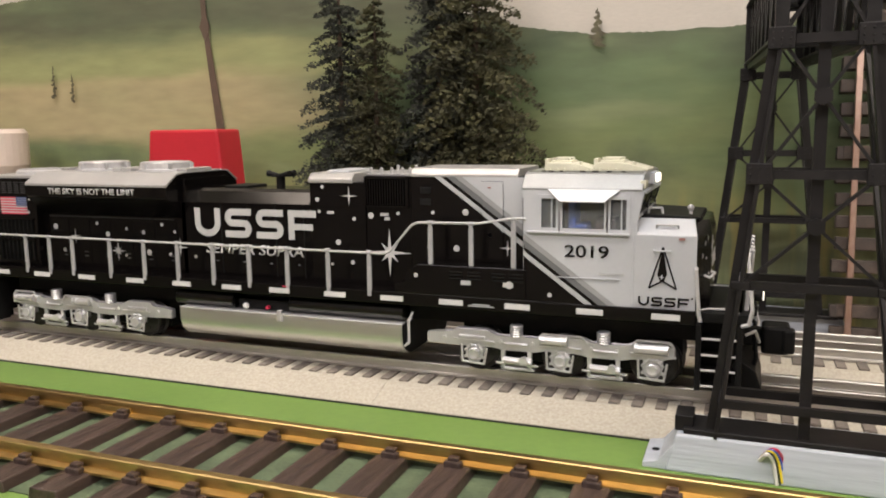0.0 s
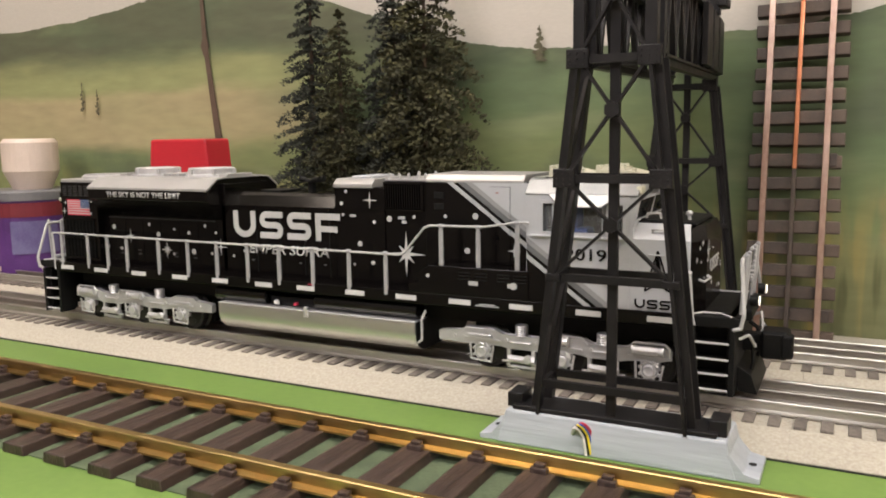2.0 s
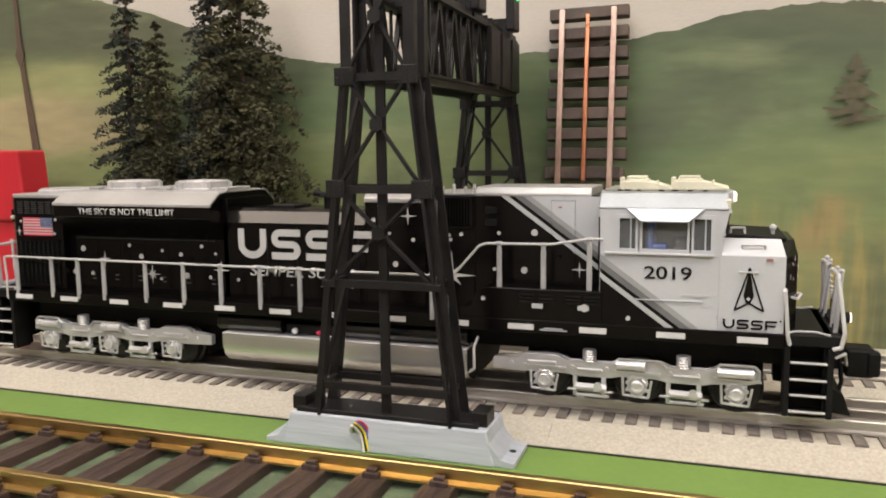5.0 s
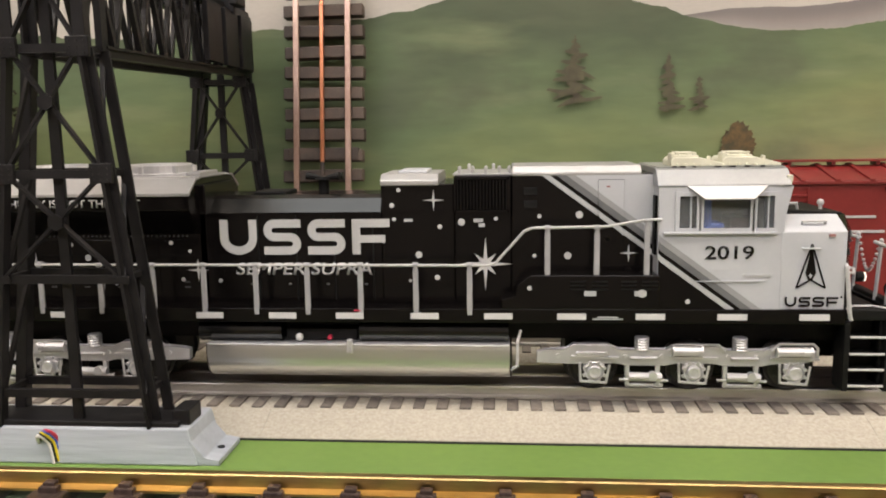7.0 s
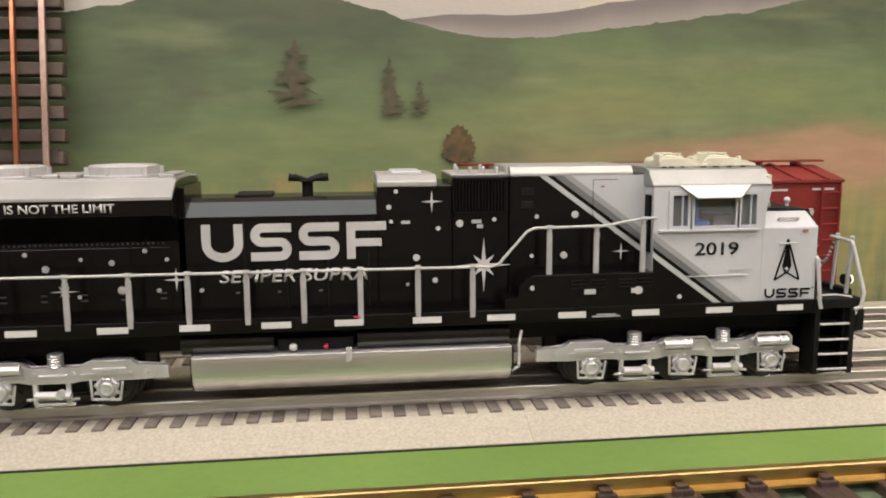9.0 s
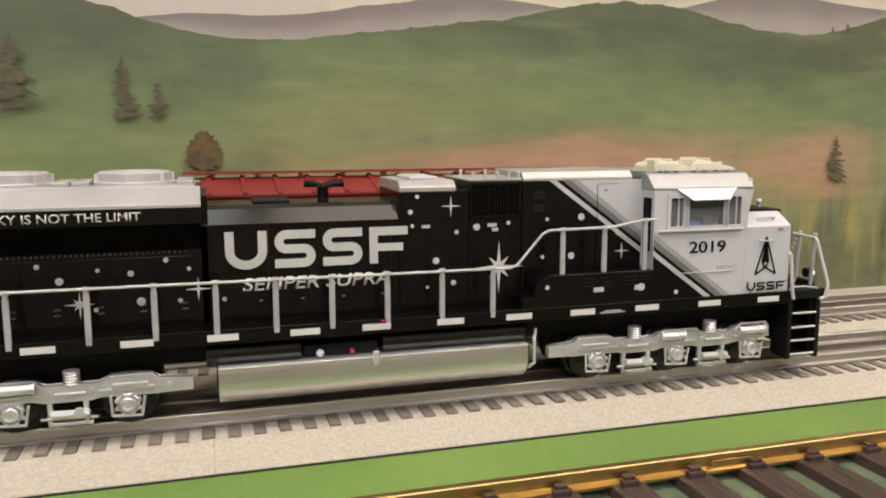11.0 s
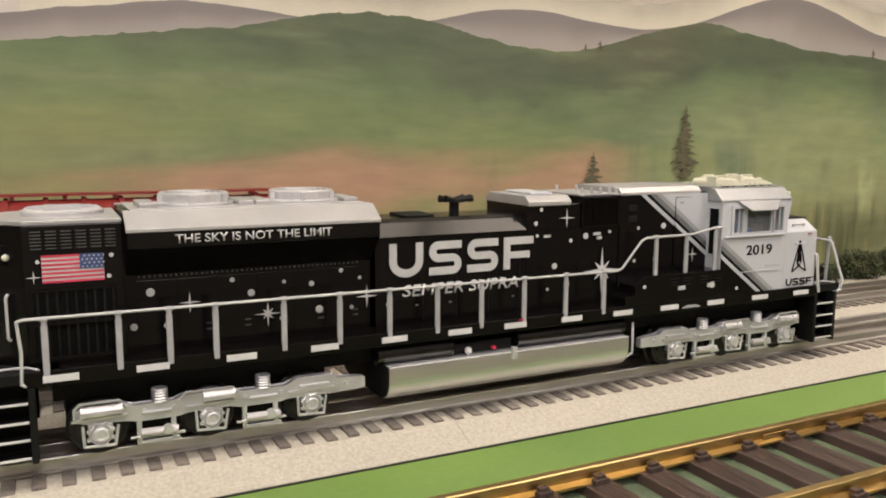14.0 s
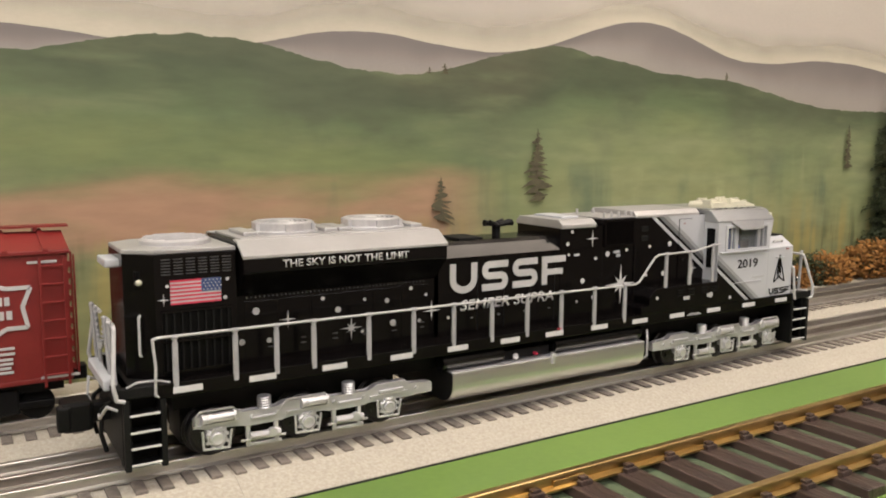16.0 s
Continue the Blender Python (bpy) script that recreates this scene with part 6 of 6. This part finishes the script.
def cab(loco):
    wins = [(0.1321, 0.1400, 0.0757, 0.0903), (0.1422, 0.1624, 0.0757, 0.0903), (0.1644, 0.1724, 0.0757, 0.0903)]
    cb = part("cab_floor", boxed(0.1240, 0.1750, -0.0310, 0.0310, 0.0403, 0.0560), BLACK, loco)
    for s in (-1, 1):
        y0, y1 = (CAB, CAB + 0.0016) if s < 0 else (-CAB - 0.0016, -CAB)
        w = wall_with_holes("cab_side", 0.1237, 0.1752, 0.0403, 0.0942, wins, y0, y1, WHITE, loco)
        yo = CAB if s < 0 else -CAB
        for i, (a, b, c, d) in enumerate(wins):
            fr = wall_with_holes("window_frame", a - 0.0014, b + 0.0014, c - 0.0014, d + 0.0014, [(a + 0.0004, b - 0.0004, c + 0.0004, d - 0.0004)], min(yo, yo + s * 0.0008), max(yo, yo + s * 0.0008), WHITE, w)
            pane = part("pane", boxed(a, b, yo - s * 0.0010 - 0.0001, yo - s * 0.0010 + 0.0001, c, d), GLASS, fr, "tinted cab glass")
            pane.visible_shadow = False
            if i != 1:
                part("window_bar", boxed((a + b) / 2 + 0.001, (a + b) / 2 + 0.0016, min(yo, yo - s * 0.001), max(yo, yo - s * 0.001), c, d), WHITE, fr)
        part("window_sill", boxed(0.1260, 0.1735, min(yo, yo + s * 0.0016), max(yo, yo + s * 0.0016), 0.0735, 0.0745, 0.0002), WHITE, w)
        aw = [(0.1355, 0.0938), (0.1690, 0.0938), (0.1625, 0.0886), (0.1420, 0.0886)]
        bm = bmesh.new()
        vs = [bm.verts.new((x, yo + s * (0.0003 if z > 0.09 else 0.0046), z)) for x, z in aw]
        f = bm.faces.new(vs)
        e = bmesh.ops.extrude_face_region(bm, geom=[f])
        for g in e["geom"]:
            if isinstance(g, bmesh.types.BMVert):
                g.co.z += 0.0005
        part("awning", bm, CABROOF, w, "grey window awning")
        if s < 0:
            yy = CAB - 0.0002
            slanted(w, "black_field", -0.30, 0.0735, 0.0405, 0.0735, yy, BLACK, 0.1239, 0.1750)
            slanted(w, "light_stripe", 0.0735, 0.0772, 0.0405, 0.0735, yy, STRIPE_LIGHT, 0.1239, 0.1750)
            slanted(w, "black_stripe", 0.0772, 0.0800, 0.0405, 0.0735, yy, BLACK, 0.1239, 0.1750)
            slanted(w, "dark_stripe", 0.0800, 0.0845, 0.0405, 0.0735, yy, STRIPE_DARK, 0.1239, 0.1750)
            slanted(w, "grey_stripe", 0.0845, 0.0885, 0.0405, 0.0735, yy, STRIPE_MID, 0.1239, 0.1750)
            lettering("road_number", "2019", 0.1437, 0.1643, 0.0625, 0.0684, CAB - 0.0002, BLACK, w, 0.013)
            part("grab_step", boxed(0.1400, 0.1690, CAB - 0.0006, CAB, 0.0527, 0.0531), WHITE, w)
            bm = bmesh.new()
            box(bm, 0.160, 0.1715, CAB - 0.0003, CAB, 0.0548, 0.0560)
            part("small_print", bm, STRIPE_LIGHT, w)
    roof = [(-0.0328, 0.0938), (-0.0328, 0.0948), (-0.0265, 0.1012), (-0.0220, 0.1018), (0.0220, 0.1018), (0.0265, 0.1012), (0.0328, 0.0948), (0.0328, 0.0938)]
    rf = part("cab_roof", prismed(roof, 0.1230, 0.1790, "x", 0.0005), CABROOF, loco, "grey cab roof with sloping sides")
    part("roof_seam", boxed(0.1240, 0.1780, -0.0235, 0.0235, 0.1015, 0.1022), SEAM, rf, "olive-grey roof top")
    for x, w in ((0.1315, 0.0020), (0.1350, 0.0024), (0.1400, 0.0016), (0.1500, 0.0026), (0.1560, 0.0030), (0.1625, 0.0022), (0.1690, 0.0018)):
        part("roof_slot", boxed(x - w / 2, x + w / 2, -0.0242, -0.0238, 0.1018, 0.1024), DARK, rf)
    part("cab_back", boxed(0.1237, 0.1255, -0.0310, 0.0310, 0.0403, 0.0942), WHITE, loco)
    part("back_door_window", boxed(0.1226, 0.1238, -0.0300, -0.0240, 0.0640, 0.0900, 0.0003), SCREEN, loco, "dark rear cab door")
    prism_pts = [(0.1752, 0.0403), (0.1768, 0.0403), (0.1768, 0.0800), (0.1797, 0.0940), (0.1752, 0.0940)]
    part("windshield_wall", prismed(prism_pts, -0.0322, 0.0322, "y"), WHITE, loco)
    for a, b in ((-0.0290, -0.0022), (0.0022, 0.0290)):
        ws = part("windshield", prismed([(0.1775, 0.0828), (0.1799, 0.0930), (0.1793, 0.0931), (0.1769, 0.0829)], a, b, "y"), SCREEN_GLASS, loco, "dark glossy windshield pane")
        for z, x in ((0.0828, 0.1774), (0.0930, 0.1796)):
            part("window_frame", boxed(x - 0.0004, x + 0.0008, a - 0.0008, b + 0.0008, z - 0.0005, z + 0.0005), WHITE, ws)
        part("wiper", strut(bmesh.new(), (0.1803, (a + b) / 2 + 0.006, 0.0922), (0.1790, (a + b) / 2 - 0.002, 0.0862), 0.0007, 0.0007), DARK, ws)
        part("wiper", strut(bmesh.new(), (0.1790, (a + b) / 2 - 0.006, 0.0878), (0.1790, (a + b) / 2 + 0.002, 0.0848), 0.0007, 0.0007), DARK, ws)
    hl = part("headlight_box", boxed(0.1780, 0.1815, -0.009, 0.009, 0.0955, 0.1010, 0.0006), WHITE, loco)
    for y in (-0.004, 0.004):
        part("headlight", lathe(bmesh.new(), [(0.0022, 0.1815), (0.0022, 0.1825), (0.0016, 0.1829)], (0, y, 0.0982), "x", 14), LENS, hl, "lit headlight")
    for y in (-0.0265,):
        nb = part("number_board", boxed(0.1775, 0.1800, y - 0.004, y + 0.004, 0.0950, 0.0985, 0.0004), IVORY, loco)
    # roof pods
    for cx, cy, ln, wd in ((0.1425, -0.010, 0.0235, 0.020), (0.1665, -0.006, 0.0255, 0.022)):
        u = lambda f: cx - ln / 2 + f * ln
        pod = part("roof_pod", prismed([(u(0), 0.1020), (u(0), 0.1044), (u(0.06), 0.1060), (u(0.52), 0.1060), (u(0.74), 0.1048), (u(1), 0.1030), (u(1), 0.1020)], cy - wd / 2, cy + wd / 2, "y", 0.0005), IVORY, loco, "ivory roof equipment pod")
        part("pod_lid", boxed(u(0.10), u(0.54), cy - wd * 0.34, cy + wd * 0.34, 0.1058, 0.1068, 0.0003), IVORY, pod)
        for y in (cy - wd * 0.30, cy + wd * 0.22):
            part("pod_bar", boxed(u(0.13), u(0.50), y - 0.0006, y + 0.0006, 0.1074, 0.1082, 0.0002), IVORY, pod)
            for f in (0.16, 0.47):
                part("pod_bracket", boxed(u(f) - 0.0006, u(f) + 0.0006, y - 0.0005, y + 0.0005, 0.1066, 0.1076), IVORY, pod)
        part("pod_duct", boxed(u(0.0), u(0.08), cy - wd * 0.46, cy - wd * 0.1, 0.1036, 0.1078, 0.0004), IVORY, pod)
        part("pod_duct", boxed(u(0.70), u(0.75), cy - wd * 0.40, cy - wd * 0.25, 0.1044, 0.1064, 0.0003), IVORY, pod)
        for k in range(6):
            part("pod_rib", boxed(u(0.10 + 0.15 * k), u(0.14 + 0.15 * k), cy - wd / 2 - 0.0009, cy - wd / 2 + 0.0002, 0.1020, 0.1034 - 0.0001 * k, 0.0002), IVORY, pod)
    # plain blue seat shape in place of the crew figure, and the controls
    st = boxed(0.1455, 0.1530, -0.0270, -0.0150, 0.0560, 0.0775, 0.0010)
    box(st, 0.1440, 0.1475, -0.0270, -0.0150, 0.0680, 0.0880, 0.0010)
    part("figure_stand_in", st, BLUE, loco, "plain blue seat shape standing in for a crew figure")
    part("control_stand", boxed(0.1560, 0.1660, -0.0240, 0.0100, 0.0560, 0.0800, 0.0010), CAB_IN, loco)
    part("cab_partition", boxed(0.1260, 0.1750, -0.0100, -0.0092, 0.0560, 0.0940), CAB_IN, loco)
    # nose
    front = lambda z: 0.2030 - max(0, z - 0.0743) * 0.26     # the front leans back above the shoulder
    NW, SHOULDER, CROWN = -CAB - 0.0002, 0.0743, 0.0810
    bm = prismed([(-NW, 0.0403), (-NW, SHOULDER), (-0.0240, CROWN), (0.0240, CROWN), (NW, SHOULDER), (NW, 0.0403)], 0.1757, 0.3, "x", 0.0004)
    for v in bm.verts:
        if v.co.x > 0.25:
            v.co.x += front(v.co.z) - 0.3
    ns = part("nose", bm, WHITE, loco)
    # black front with corners cut back in plan
    bm = bmesh.new()
    rings = []
    for z, w, f in ((0.0410, NW - 0.0006, 0.0215), (SHOULDER - 0.0006, NW - 0.0006, 0.0215), (CROWN - 0.0006, 0.0236, 0.0170)):
        x = front(z)
        rings.append([bm.verts.new((a, b, z)) for a, b in ((x - 0.004, -w), (x + 0.0004, -w), (x + 0.0056, -f), (x + 0.0056, f), (x + 0.0004, w), (x - 0.004, w))])
    for a, b in zip(rings, rings[1:]):
        for i in range(6):
            bm.faces.new((a[i], a[(i + 1) % 6], b[(i + 1) % 6], b[i]))
    bm.faces.new(rings[0])
    bm.faces.new(rings[-1])
    part("nose_front", bm, BLACK, ns, "black nose front with white stars")
    part("nose_top", prismed([(0.1765, 0.0810), (0.2040, 0.0806), (0.2034, 0.0818), (0.1765, 0.0830)], -0.0235, 0.0235, "y", 0.0004), DARK, ns, "black nose top")
    bm = bmesh.new()
    rng = random.Random(12)
    for k in range(26):
        y, z = rng.uniform(-0.030, 0.030), rng.uniform(0.044, 0.073)
        if abs(y) < 0.015 and 0.055 < z < 0.066:
            continue
        lathe(bm, [(rng.uniform(0.0006, 0.0015), 0.0), (0.0004, 0.0003)], (front(z) + 0.0004 + 0.0052 * min(1, (NW - 0.0006 - abs(y)) / (NW - 0.0221)), y, z), "x", 10)
    part("nose_stars", bm, DECAL, ns)
    flash = part("painted_star", star(bmesh.new(), -0.0190, 0.0690, 0, 0.0046, 4, 0.14), DECAL, ns)
    flash.data.transform(Matrix.Translation((0.2087, 0, 0)) @ Matrix.Rotation(math.pi / 2, 4, "Z"))
    word = lettering("nose_word", "USSF", -0.0125, 0.0125, 0.0575, 0.0638, 0, DECAL, ns, 0.01)
    word.data.transform(Matrix.Translation((0.2087, 0, 0)) @ Matrix.Rotation(math.pi / 2, 4, "Z"))
    part("grab_iron", tube(bmesh.new(), [(0.2060, -0.0265, 0.0560), (0.2085, -0.0270, 0.0552), (0.2105, -0.0215, 0.0565), (0.2086, -0.0210, 0.0570)], 0.0006, 6), HANDRAIL, ns)
    part("grab_iron", tube(bmesh.new(), [(0.1850, CAB + 0.0040, 0.0770), (0.1850, CAB + 0.0028, 0.0786), (0.1945, CAB + 0.0028, 0.0786), (0.1945, CAB + 0.0040, 0.0770)], 0.0005, 6), HANDRAIL, ns)
    part("grab_iron", tube(bmesh.new(), [(0.1845, CAB + 0.0002, 0.0672), (0.1845, CAB - 0.001, 0.0672), (0.1915, CAB - 0.001, 0.0672), (0.1915, CAB + 0.0002, 0.0672)], 0.0004, 6), WHITE, ns)
    part("latch", boxed(0.1952, 0.1978, CAB - 0.0004, CAB + 0.0004, 0.0722, 0.0733), LATCH, ns)
    part("roof_grab", tube(bmesh.new(), [(0.1800, -0.020, 0.0822), (0.1805, -0.020, 0.0852), (0.1860, -0.018, 0.0852), (0.1865, -0.018, 0.0822)], 0.0006, 6), HANDRAIL, ns)
    bell = rod(bmesh.new(), (0.1985, -0.0120, 0.0816), (0.1985, -0.0120, 0.0842), 0.0009, 8)
    ball(bell, (0.1985, -0.0120, 0.0850), 0.0016)
    part("nose_lamp", bell, HANDRAIL, ns, "small round silver nose lamp")
    bm = bmesh.new()
    y = CAB
    for q in ([(0.1884, 0.0690), (0.1905, 0.0565), (0.1889, 0.0530), (0.1875, 0.0530), (0.1862, 0.0565)],):
        prism(bm, q, y + 0.0002, y - 0.0003, "y")
    for a, b, w in (((0.1884, 0.0690), (0.1826, 0.0500), 0.0007), ((0.1884, 0.0690), (0.1946, 0.0500), 0.0007), ((0.1826, 0.0500), (0.1884, 0.0535), 0.0007), ((0.1946, 0.0500), (0.1884, 0.0535), 0.0007)):
        strut(bm, (a[0], y, a[1]), (b[0], y, b[1]), 0.0004, w)
    part("emblem", bm, BLACK, ns, "black arrowhead emblem")
    part("trade_dot", dot(bmesh.new(), 0.2016, 0.0460, CAB, 0.0004), BLACK, ns)
    part("emblem_star", star(bmesh.new(), 0.1882, 0.0553, y - 0.0003, 0.0013, 4, 0.3), WHITE, ns)
    wide_letters("nose_letter", 0.1780, 0.2003, 0.0417, 0.0460, CAB - 0.0001, 0.0009, BLACK, ns)


def tank(loco):
    n = 9
    prof = [(-0.0330, 0.0234), (-0.0332, 0.0215)]
    for i in range(n):
        a = math.pi / 2 * i / (n - 1)
        prof.append((-0.0332 + 0.0105 * (1 - math.cos(a)), 0.0168 - 0.0105 * math.sin(a)))
    prof += [(-y, z) for y, z in prof[::-1]]
    tk = part("fuel_tank", prismed(prof, -0.0800, 0.0595, "x", 0.0004), TANK, loco, "brushed silver fuel tank")
    part("tank_lip", boxed(-0.0800, 0.0595, -0.0336, 0.0336, 0.0229, 0.0238, 0.0003), CHROME, tk)
    for x in (-0.0806, 0.0596):
        part("tank_end", prismed([(y * 0.985, 0.0003 + z * 0.985) for y, z in prof], x, x + 0.0008, "x"), DARK, tk)
    for x0, x1 in ((-0.0845, -0.0452), (-0.0090, 0.0590)):
        for s in (-1, 1):
            bm = bmesh.new()
            rod(bm, (x0, s * 0.0262, 0.0286), (x1, s * 0.0262, 0.0286), 0.0048, 18)
            for x in (x0 + 0.0008, x1 - 0.0008):
                rod(bm, (x - 0.0006, s * 0.0262, 0.0286), (x + 0.0006, s * 0.0262, 0.0286), 0.0050, 18)
            part("air_tank", bm, RESERVOIR, loco, "black air reservoir")
    part("valve_box", boxed(-0.0440, -0.0105, -0.0270, 0.0270, 0.0240, 0.0295, 0.0005), DARK, loco)
    part("fuel_cap", ball(bmesh.new(), (-0.0370, -0.0300, 0.0262), 0.0019), MARK, loco, "white filler cap")
    part("fuel_button", rod(bmesh.new(), (-0.0228, -0.0285, 0.0262), (-0.0228, -0.0310, 0.0262), 0.0010, 12), FLAG_RED, loco, "red cut-off button")
    part("sight_glass", boxed(-0.0142, -0.0116, -0.0346, -0.0325, 0.0198, 0.0262, 0.0003), CHROME, loco)
    part("drain_pipe", tube(bmesh.new(), [(0.0645, -0.0300, 0.0300), (0.0630, -0.0320, 0.0250), (0.0630, -0.0320, 0.0140), (0.0600, -0.0310, 0.0118)], 0.0007, 6), HANDRAIL, loco)


def livery(loco):
    wide_letters("side_letter", -0.0751, 0.0048, 0.0633, 0.0797, HOOD - 0.0004, 0.0038, DECAL, loco)
    lettering("motto", "SEMPER SUPRA", -0.0683, -0.0037, 0.0537, 0.0595, HOOD - 0.0004, DECAL, loco, 0.010, shear=0.16)
    lettering("wing_letters", "THE SKY IS NOT THE LIMIT", -0.1725, -0.1069, 0.0869, 0.0905, -0.0336, DECAL, loco, 0.012)
    y = HOOD - 0.0001
    for x, z, r, n, yy in ((0.0252, 0.0881, 0.0050, 4, y), (0.0486, 0.0588, 0.0125, 8, y - 0.0004), (0.1128, 0.0637, 0.0042, 4, y - 0.0002), (-0.1660, 0.0600, 0.0045, 4, y), (-0.1330, 0.0520, 0.0060, 8, y),
                           (-0.0865, 0.0560, 0.0055, 4, y), (-0.2238, 0.0755, 0.0028, 4, -0.0263)):
        part("painted_star", star(bmesh.new(), x, z, yy - 0.0004, r, n, 0.14 if n == 4 else 0.2), DECAL, loco)
    for x, z, r, yy in ((0.0093, 0.0928, 0.0010, y), (0.0061, 0.0859, 0.0012, y), (0.0378, 0.0780, 0.0017, y + 0.0003), (0.0908, 0.0811, 0.0017, y), (0.0181, 0.0631, 0.0016, y), (0.0683, 0.0500, 0.0011, SIDE), (0.1171, 0.0476, 0.0019, SIDE),
                        (0.1369, 0.0439, 0.0011, CAB - 0.0003), (0.0858, 0.0625, 0.0017, y), (0.0708, 0.0625, 0.0010, y), (0.0730, 0.0805, 0.0010, y), (0.0280, 0.0760, 0.0011, y), (0.0265, 0.0525, 0.0013, y), (0.0070, 0.0795, 0.0009, y),
                        (0.0535, 0.0795, 0.0010, y + 0.0003), (0.1035, 0.0700, 0.0010, y), (-0.1481, 0.0683, 0.0011, y), (-0.1401, 0.0620, 0.0016, y), (-0.1256, 0.0658, 0.0009, y), (-0.1815, 0.0655, 0.0018, y), (-0.1130, 0.0640, 0.0013, y),
                        (-0.0990, 0.0690, 0.0011, y), (-0.0900, 0.0650, 0.0009, y), (-0.1990 + 0.003, 0.0828, 0.0009, -0.0263), (-0.1972, 0.0745, 0.0009, -0.0263), (-0.2222, 0.0815, 0.0008, -0.0263), (-0.1755, 0.0510, 0.0013, y), (-0.1885, 0.0515, 0.0015, y),
                        (-0.1095, 0.0520, 0.0018, y), (-0.1270, 0.0495, 0.0009, y), (-0.0940, 0.0515, 0.0010, y), (-0.0760, 0.0510, 0.0010, y), (0.0020, 0.0690, 0.0005, y), (0.0140, 0.0510, 0.0008, y)):
        part("painted_dot", dot(bmesh.new(), x, z, yy - 0.0004, r), DECAL, loco)


def locomotive():
    loco = thing("diesel_locomotive", "black and white model diesel locomotive with painted stars on three-rail track", "locomotive")
    body(loco)
    cab(loco)
    tank(loco)
    wheels = truck(loco, FRONT_AXLES, "front_truck", 1) + truck(loco, REAR_AXLES, "rear_truck", -1)
    railing(loco)
    steps(loco, 0.2048, 0.2222, True)
    steps(loco, -0.2420, -0.2270, False)
    end_gear(loco, 0.2235, 1)
    end_gear(loco, -0.2435, -1)
    livery(loco)
    return loco, wheels


# ---- build ----
room()
mural()
scenery()
wall_track()
boxcar()
signal_bridge()
bridge_base(-0.1186, -0.0825, -0.0540, "grey-blue painted wooden base under the near signal tower")
bridge_base(-0.1320, 0.1485, 0.1780, "grey-blue painted wooden base under the far signal tower")
wires()
loco, wheels = locomotive()
garden_track()
three_rail(0.0, "three-rail model track carrying the locomotive", (-1.3, 1.9))
three_rail(SECOND, "three-rail model track carrying the boxcar", (-1.0, 1.9))


def motions():
    walk(loco, [(t, pose(s, 0, 0)) for t, s in RUN])
    ts = [r[0] for r in RUN]
    ss = [r[1] for r in RUN]
    for w, ax in wheels:
        rows = []
        for k in range(81):
            t = k * 0.2
            s = float(np.interp(t, ts, ss)) - ss[0]
            rows.append((t, pose(ax, 0, 0.0112, 0, math.degrees(s / 0.0112), 0)))
        walk(w, rows)


motions()
